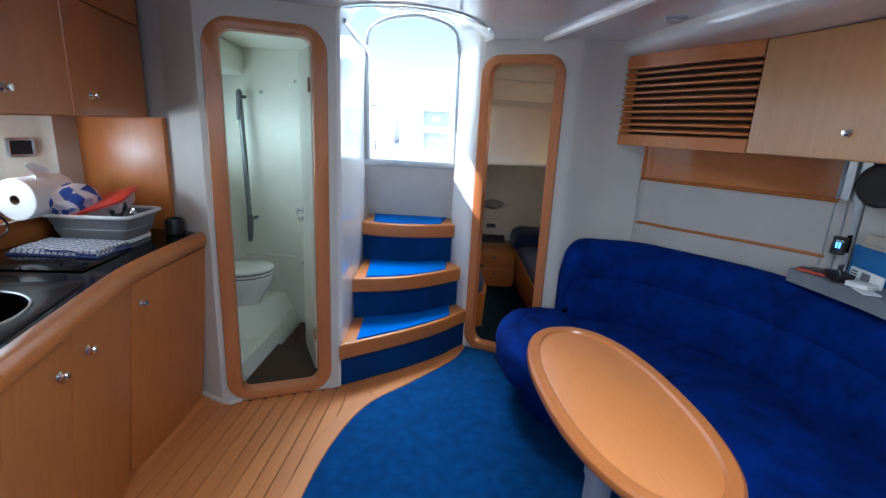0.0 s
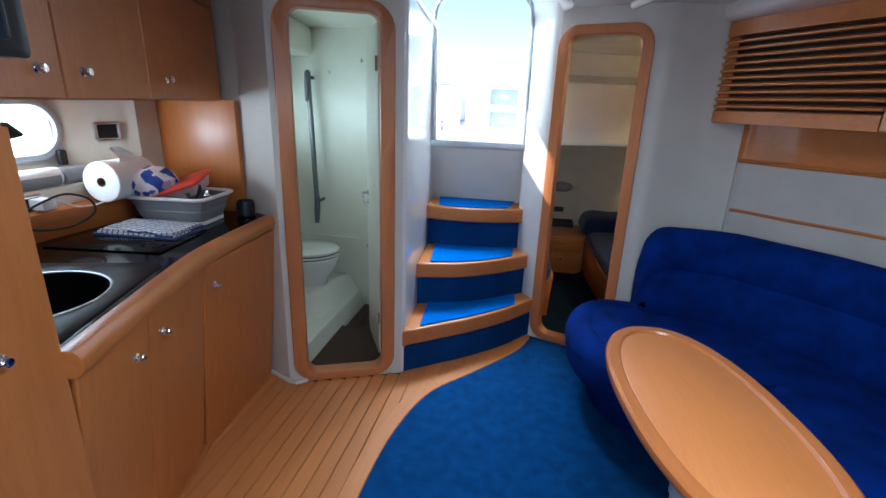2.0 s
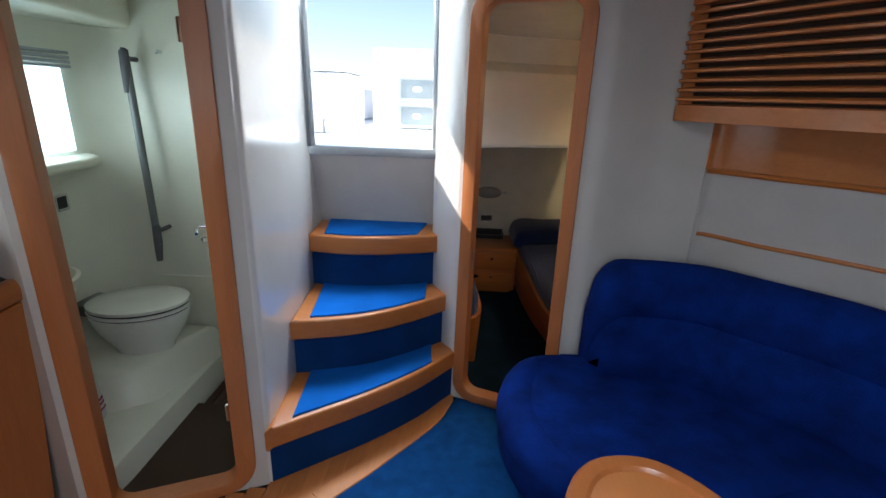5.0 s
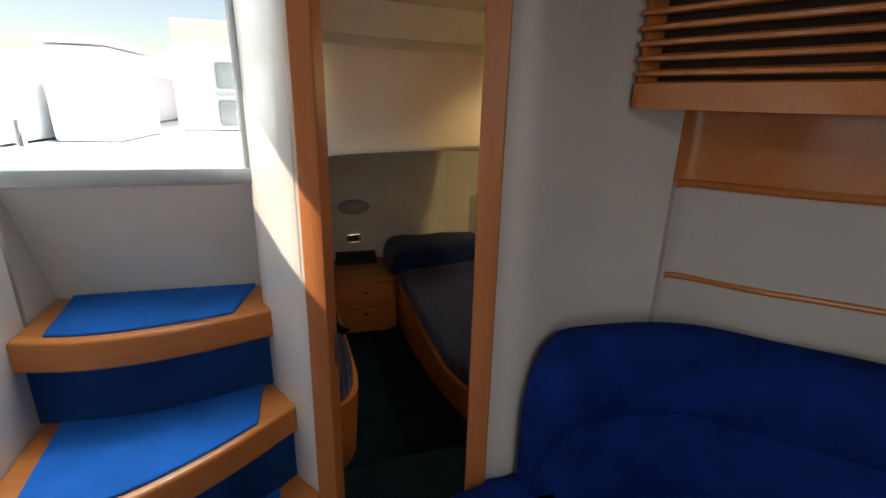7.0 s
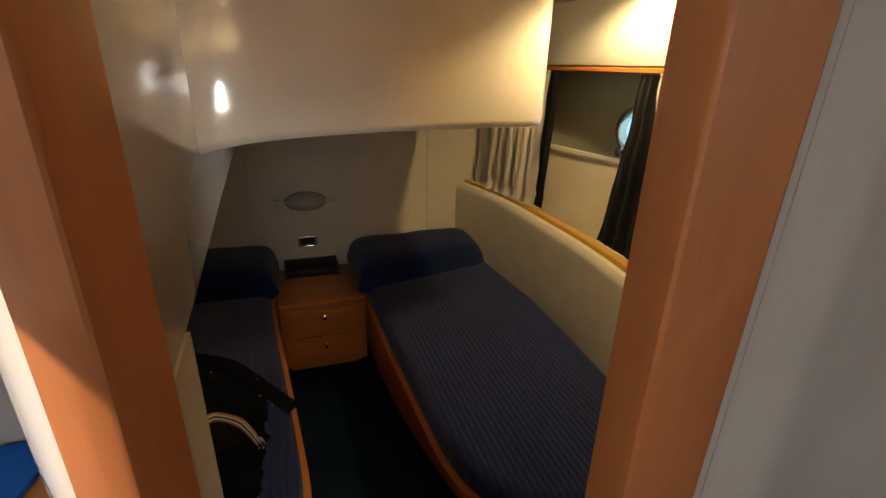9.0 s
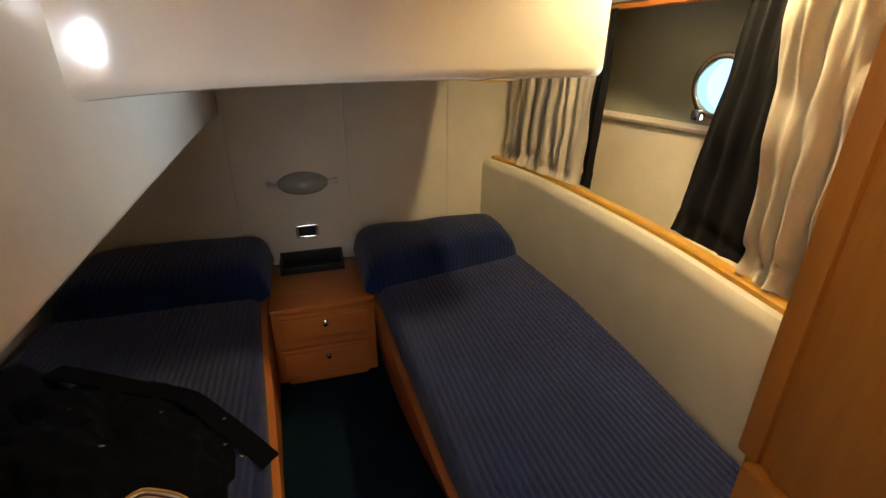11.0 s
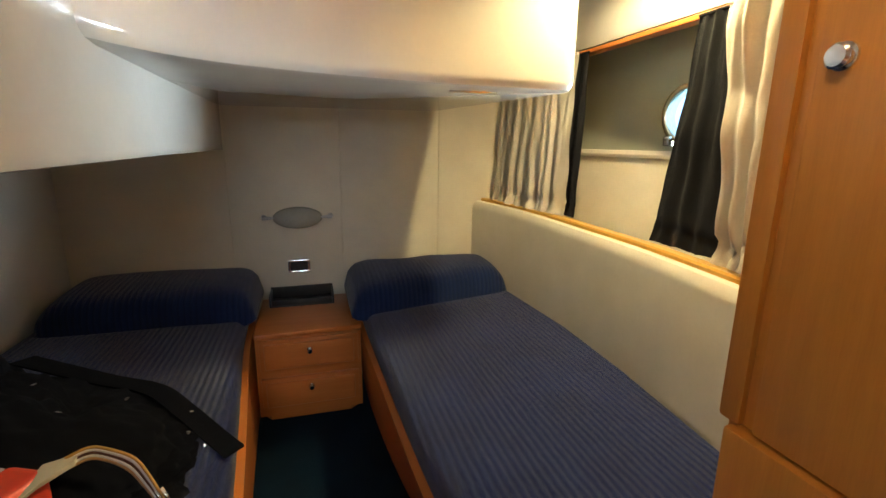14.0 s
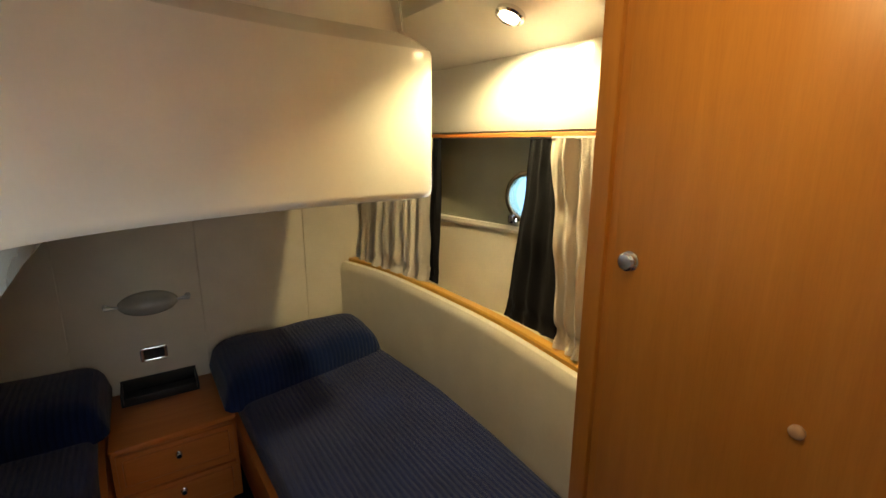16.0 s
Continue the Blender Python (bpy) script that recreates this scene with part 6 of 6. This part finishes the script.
bm = B()
box(bm, 1.232, 1.256, 3.545, 3.592, 0.526, 1.945, 0.008)
part("stile", bm, WOODW, wd, "rounded cherry edge post")
bm = B()
box(bm, 1.246, 1.256, 3.515, 3.547, 0.526, 1.945, 0.001)
part("groove", bm, WOODW, wd, "recessed cherry groove")
bm = B()
box(bm, 1.228, 1.256, 2.93, 3.515, 0.530, 1.94, 0.005)
wdoor = part("door", bm, WOODW, wd)
knob(wdoor, (1.228, 3.476, 1.182), (-1, 0, 0), 0.019, 0.020)
bm = B()
lathe(bm, [(0.012, 0), (0.012, 0.005), (0.009, 0.009), (0.003, 0.011)], Matrix.Translation((1.228, 3.155, 0.975)) @ pose(0, 0, 0, 0, -90), 20)
part("door_stop", bm, plain("clear_rubber", (0.62, 0.40, 0.25), 0.15), wdoor, "clear round door stop")
bm = B()
box(bm, 1.212, 1.256, 2.93, 3.56, CAB + 0.03, 0.524, 0.008)
wdr = part("lower_door", bm, WOODW, wd)

# ---- things on the bed ----
heap = thing("black_bag", "black cloth bag with steel rings heaped on the bed", "bag", (-0.15, 4.05, 0.29))
bm = B()
bmesh.ops.create_icosphere(bm, subdivisions=6, radius=1.0)
for v in bm.verts:
    d = v.co.copy()
    ridge = 1 - abs(noise.noise(d * 3.2 + Vector((3, 1, 2))))
    crease = 1 - abs(noise.noise(d * 7.5 + Vector((1, 5, 2))))
    r = 0.90 + 0.28 * noise.noise(d * 1.6) + 0.20 * (ridge - 0.75) + 0.09 * (crease - 0.75) + 0.03 * noise.noise(d * 16)
    x, y, z = d.x * 0.37 * r, d.y * 0.38 * r, d.z * 0.30 * r
    z *= max(0.10, 0.68 - 0.60 * x / 0.37)
    v.co = Vector((-0.135 + x - 0.10 * y, 4.03 + y, max(0.288, 0.30 + z)))
hood = bmesh.ops.create_icosphere(bm, subdivisions=5, radius=1.0)["verts"]
for v in hood:
    d = v.co.copy()
    r = 0.95 + 0.26 * noise.noise(d * 1.9 + Vector((7, 2, 1))) + 0.16 * (0.25 - abs(noise.noise(d * 4.0))) + 0.03 * noise.noise(d * 14)
    v.co = Vector((-0.44 + d.x * 0.20 * r, 4.24 + d.y * 0.24 * r, max(0.288, 0.33 + d.z * 0.20 * r)))
bag_skin = [v.co.copy() for v in bm.verts]
part("body", bm, BAG, heap, smooth=80)


def on_bag(x, y):
    return max([p.z for p in bag_skin if abs(p.x - x) < 0.03 and math.hypot(p.x - x, p.y - y) < 0.03] + [0.293]) + 0.003


bm = B()
strap = smooth_path([(x, y, on_bag(x, y)) for x, y in ((-0.33, 4.40), (-0.12, 4.34), (0.02, 4.28), (0.11, 4.20), (0.20, 4.12), (0.25, 4.05))], 6)
rings(bm, [[(p.x - 0.02, p.y - 0.02, p.z), (p.x + 0.02, p.y + 0.02, p.z), (p.x + 0.02, p.y + 0.02, p.z + 0.005), (p.x - 0.02, p.y - 0.02, p.z + 0.005)] for p in strap])
part("strap", bm, BAG, heap, "black webbing strap")
for x, y, z in ((x, y, on_bag(x, y)) for x, y in ((0.125, 4.20), (-0.08, 4.02), (-0.02, 4.20), (-0.20, 4.18), (0.18, 4.07), (0.14, 4.10))):
    bm = B()
    RM2 = Matrix.Translation((x, y, z)) @ pose(0, 0, 0, 40 + 90 * x, 25, 300 * y)
    loops = [[RM2 @ (Vector((math.cos(a), math.sin(a), 0)) * (0.0062 + 0.0016 * math.cos(b)) + Vector((0, 0, 0.0016 * math.sin(b)))) for b in np.linspace(0, 2 * math.pi, 8, endpoint=False)] for a in np.linspace(0, 2 * math.pi, 18)]
    rings(bm, loops, True, False)
    part("ring", bm, CHROME, heap, "shiny metal ring")
tote = thing("red_tote", "red-orange carrier with a white label and rope handle", "carrier bag", (-0.15, 3.72, 0.40))
TT = Matrix.Translation((-0.015, 3.836, 0.47)) @ pose(0, 0, 0, 0, 0, -24) @ Matrix.Translation((-0.13, -0.13, 0))
bm = B()
box(bm, -0.15, 0.13, -0.16, 0.13, -0.175, 0.0, 0.02, TT, 4)
part("body", bm, ORANGE, tote)
bm = B()
box(bm, -0.11, 0.055, 0.03, 0.112, 0.0005, 0.003, 0.0, TT)
lab = part("label", bm, plain("pale_label", (0.55, 0.53, 0.52), 0.6), tote, "pale printed label")
cu = bpy.data.curves.new("lettering", "FONT")
cu.body, cu.size, cu.extrude = "TALIANO", 0.026, 0.0004
ft = new("lettering", cu)
ft.data.materials.append(BLACK)
ft.parent = lab
ft.matrix_basis = TT @ pose(-0.085, 0.055, 0.0042, 0, 0, 4)
bm = B()
rings(bm, [[TT @ Vector(p) for p in row] for row in ([(0.125, 0.04, -0.03), (0.11, 0.13, -0.01), (0.11, 0.132, 0.002), (0.132, 0.04, -0.02)], [(0.142, 0.09, -0.012), (0.128, 0.145, -0.008), (0.128, 0.145, 0.004), (0.144, 0.09, -0.004)], [(0.158, 0.15, -0.008), (0.146, 0.168, -0.008), (0.146, 0.168, 0.003), (0.158, 0.15, 0.003)])])
part("tab", bm, CREAM, tote, "cream handle tab")
stripes = (plain("gold_thread", (0.52, 0.30, 0.07), 0.6), PAPER, plain("brown_braid", (0.10, 0.035, 0.02), 0.7), PAPER, plain("tan_braid", (0.45, 0.26, 0.12), 0.7))
for k, mt in enumerate(stripes):
    bm = B()
    tube(bm, smooth_path([(0.0, 3.852 - 0.002 * k, 0.474 - 0.0048 * k), (0.03, 3.872 - 0.002 * k, 0.477 - 0.0048 * k), (0.06, 3.872 - 0.002 * k, 0.469 - 0.0048 * k), (0.107 - 0.002 * k, 3.862 - 0.002 * k, 0.446 - 0.0048 * k), (0.138 - 0.003 * k, 3.842, 0.408 - 0.004 * k), (0.153 - 0.003 * k, 3.84, 0.362)], 7), 0.0030, 8)
    part("handle_strand", bm, mt, tote, "woven strand of the striped handle")
bm = B()
for dx in (0.0, 0.012):
    tube(bm, smooth_path([(0.140 + dx, 3.842, 0.385), (0.150 + dx, 3.835, 0.37), (0.153 + dx, 3.838, 0.345), (0.146 + dx, 3.846, 0.335), (0.138 + dx, 3.848, 0.36)], 5), 0.0035, 8)
part("clip", bm, CHROME, tote, "chrome handle clip")

# ---- floor planks (pieces, last) ----
bm = B()
slab(bm, [tuple(p) for p in edge if p.y > 2.1] + [(0.11, 3.05), (-0.25, 2.80), (-0.62, 2.55), (-0.62, 2.35)], [(0, -0.005), (0, 0.0065)])
fixed("floor_toe_board", bm, PLANKW, "wooden floor board at the foot of the steps", "floor")
planks = tagged(new("floor_planks"), "light wooden planks with dark caulked seams", "floor", "", "structure")
PW = 0.072
bm = B()
box(bm, 0, PW - 0.004, 0, 1.0, -0.006, 0.008, 0.0015, None, 1)
plank_mesh = mesh_of("plank", bm, PLANKW)
border = [Vector((p.x, p.y)) + q * 0.086 for p, q in zip(edge, normals2(edge, False))]
for k in range(-3, 15):
    x = -1.345 + k * PW
    wall_y = HD0[1] + (x + PW / 2 - HD0[0]) * (HD1[1] - HD0[1]) / (HD1[0] - HD0[0]) - 0.012
    y_hi = (2.2 if x < -1.2 else wall_y) if x + PW < -0.62 else 2.62
    y_lo = -0.3
    if x > -0.58:
        y_lo = 1.75
    cuts = [y_lo] + [c for c in (0.55 + 0.37 * (k % 3),) if y_lo + 0.2 < c < y_hi - 0.2] + [y_hi]
    for a, b in zip(cuts, cuts[1:]):
        if b - a > 0.03:
            ob = new("plank", plank_mesh)
            ob.matrix_basis = Matrix.Translation((x, a + 0.002, 0)) @ Matrix.Diagonal((1, b - a - 0.004, 1, 1))
            ob.parent = planks
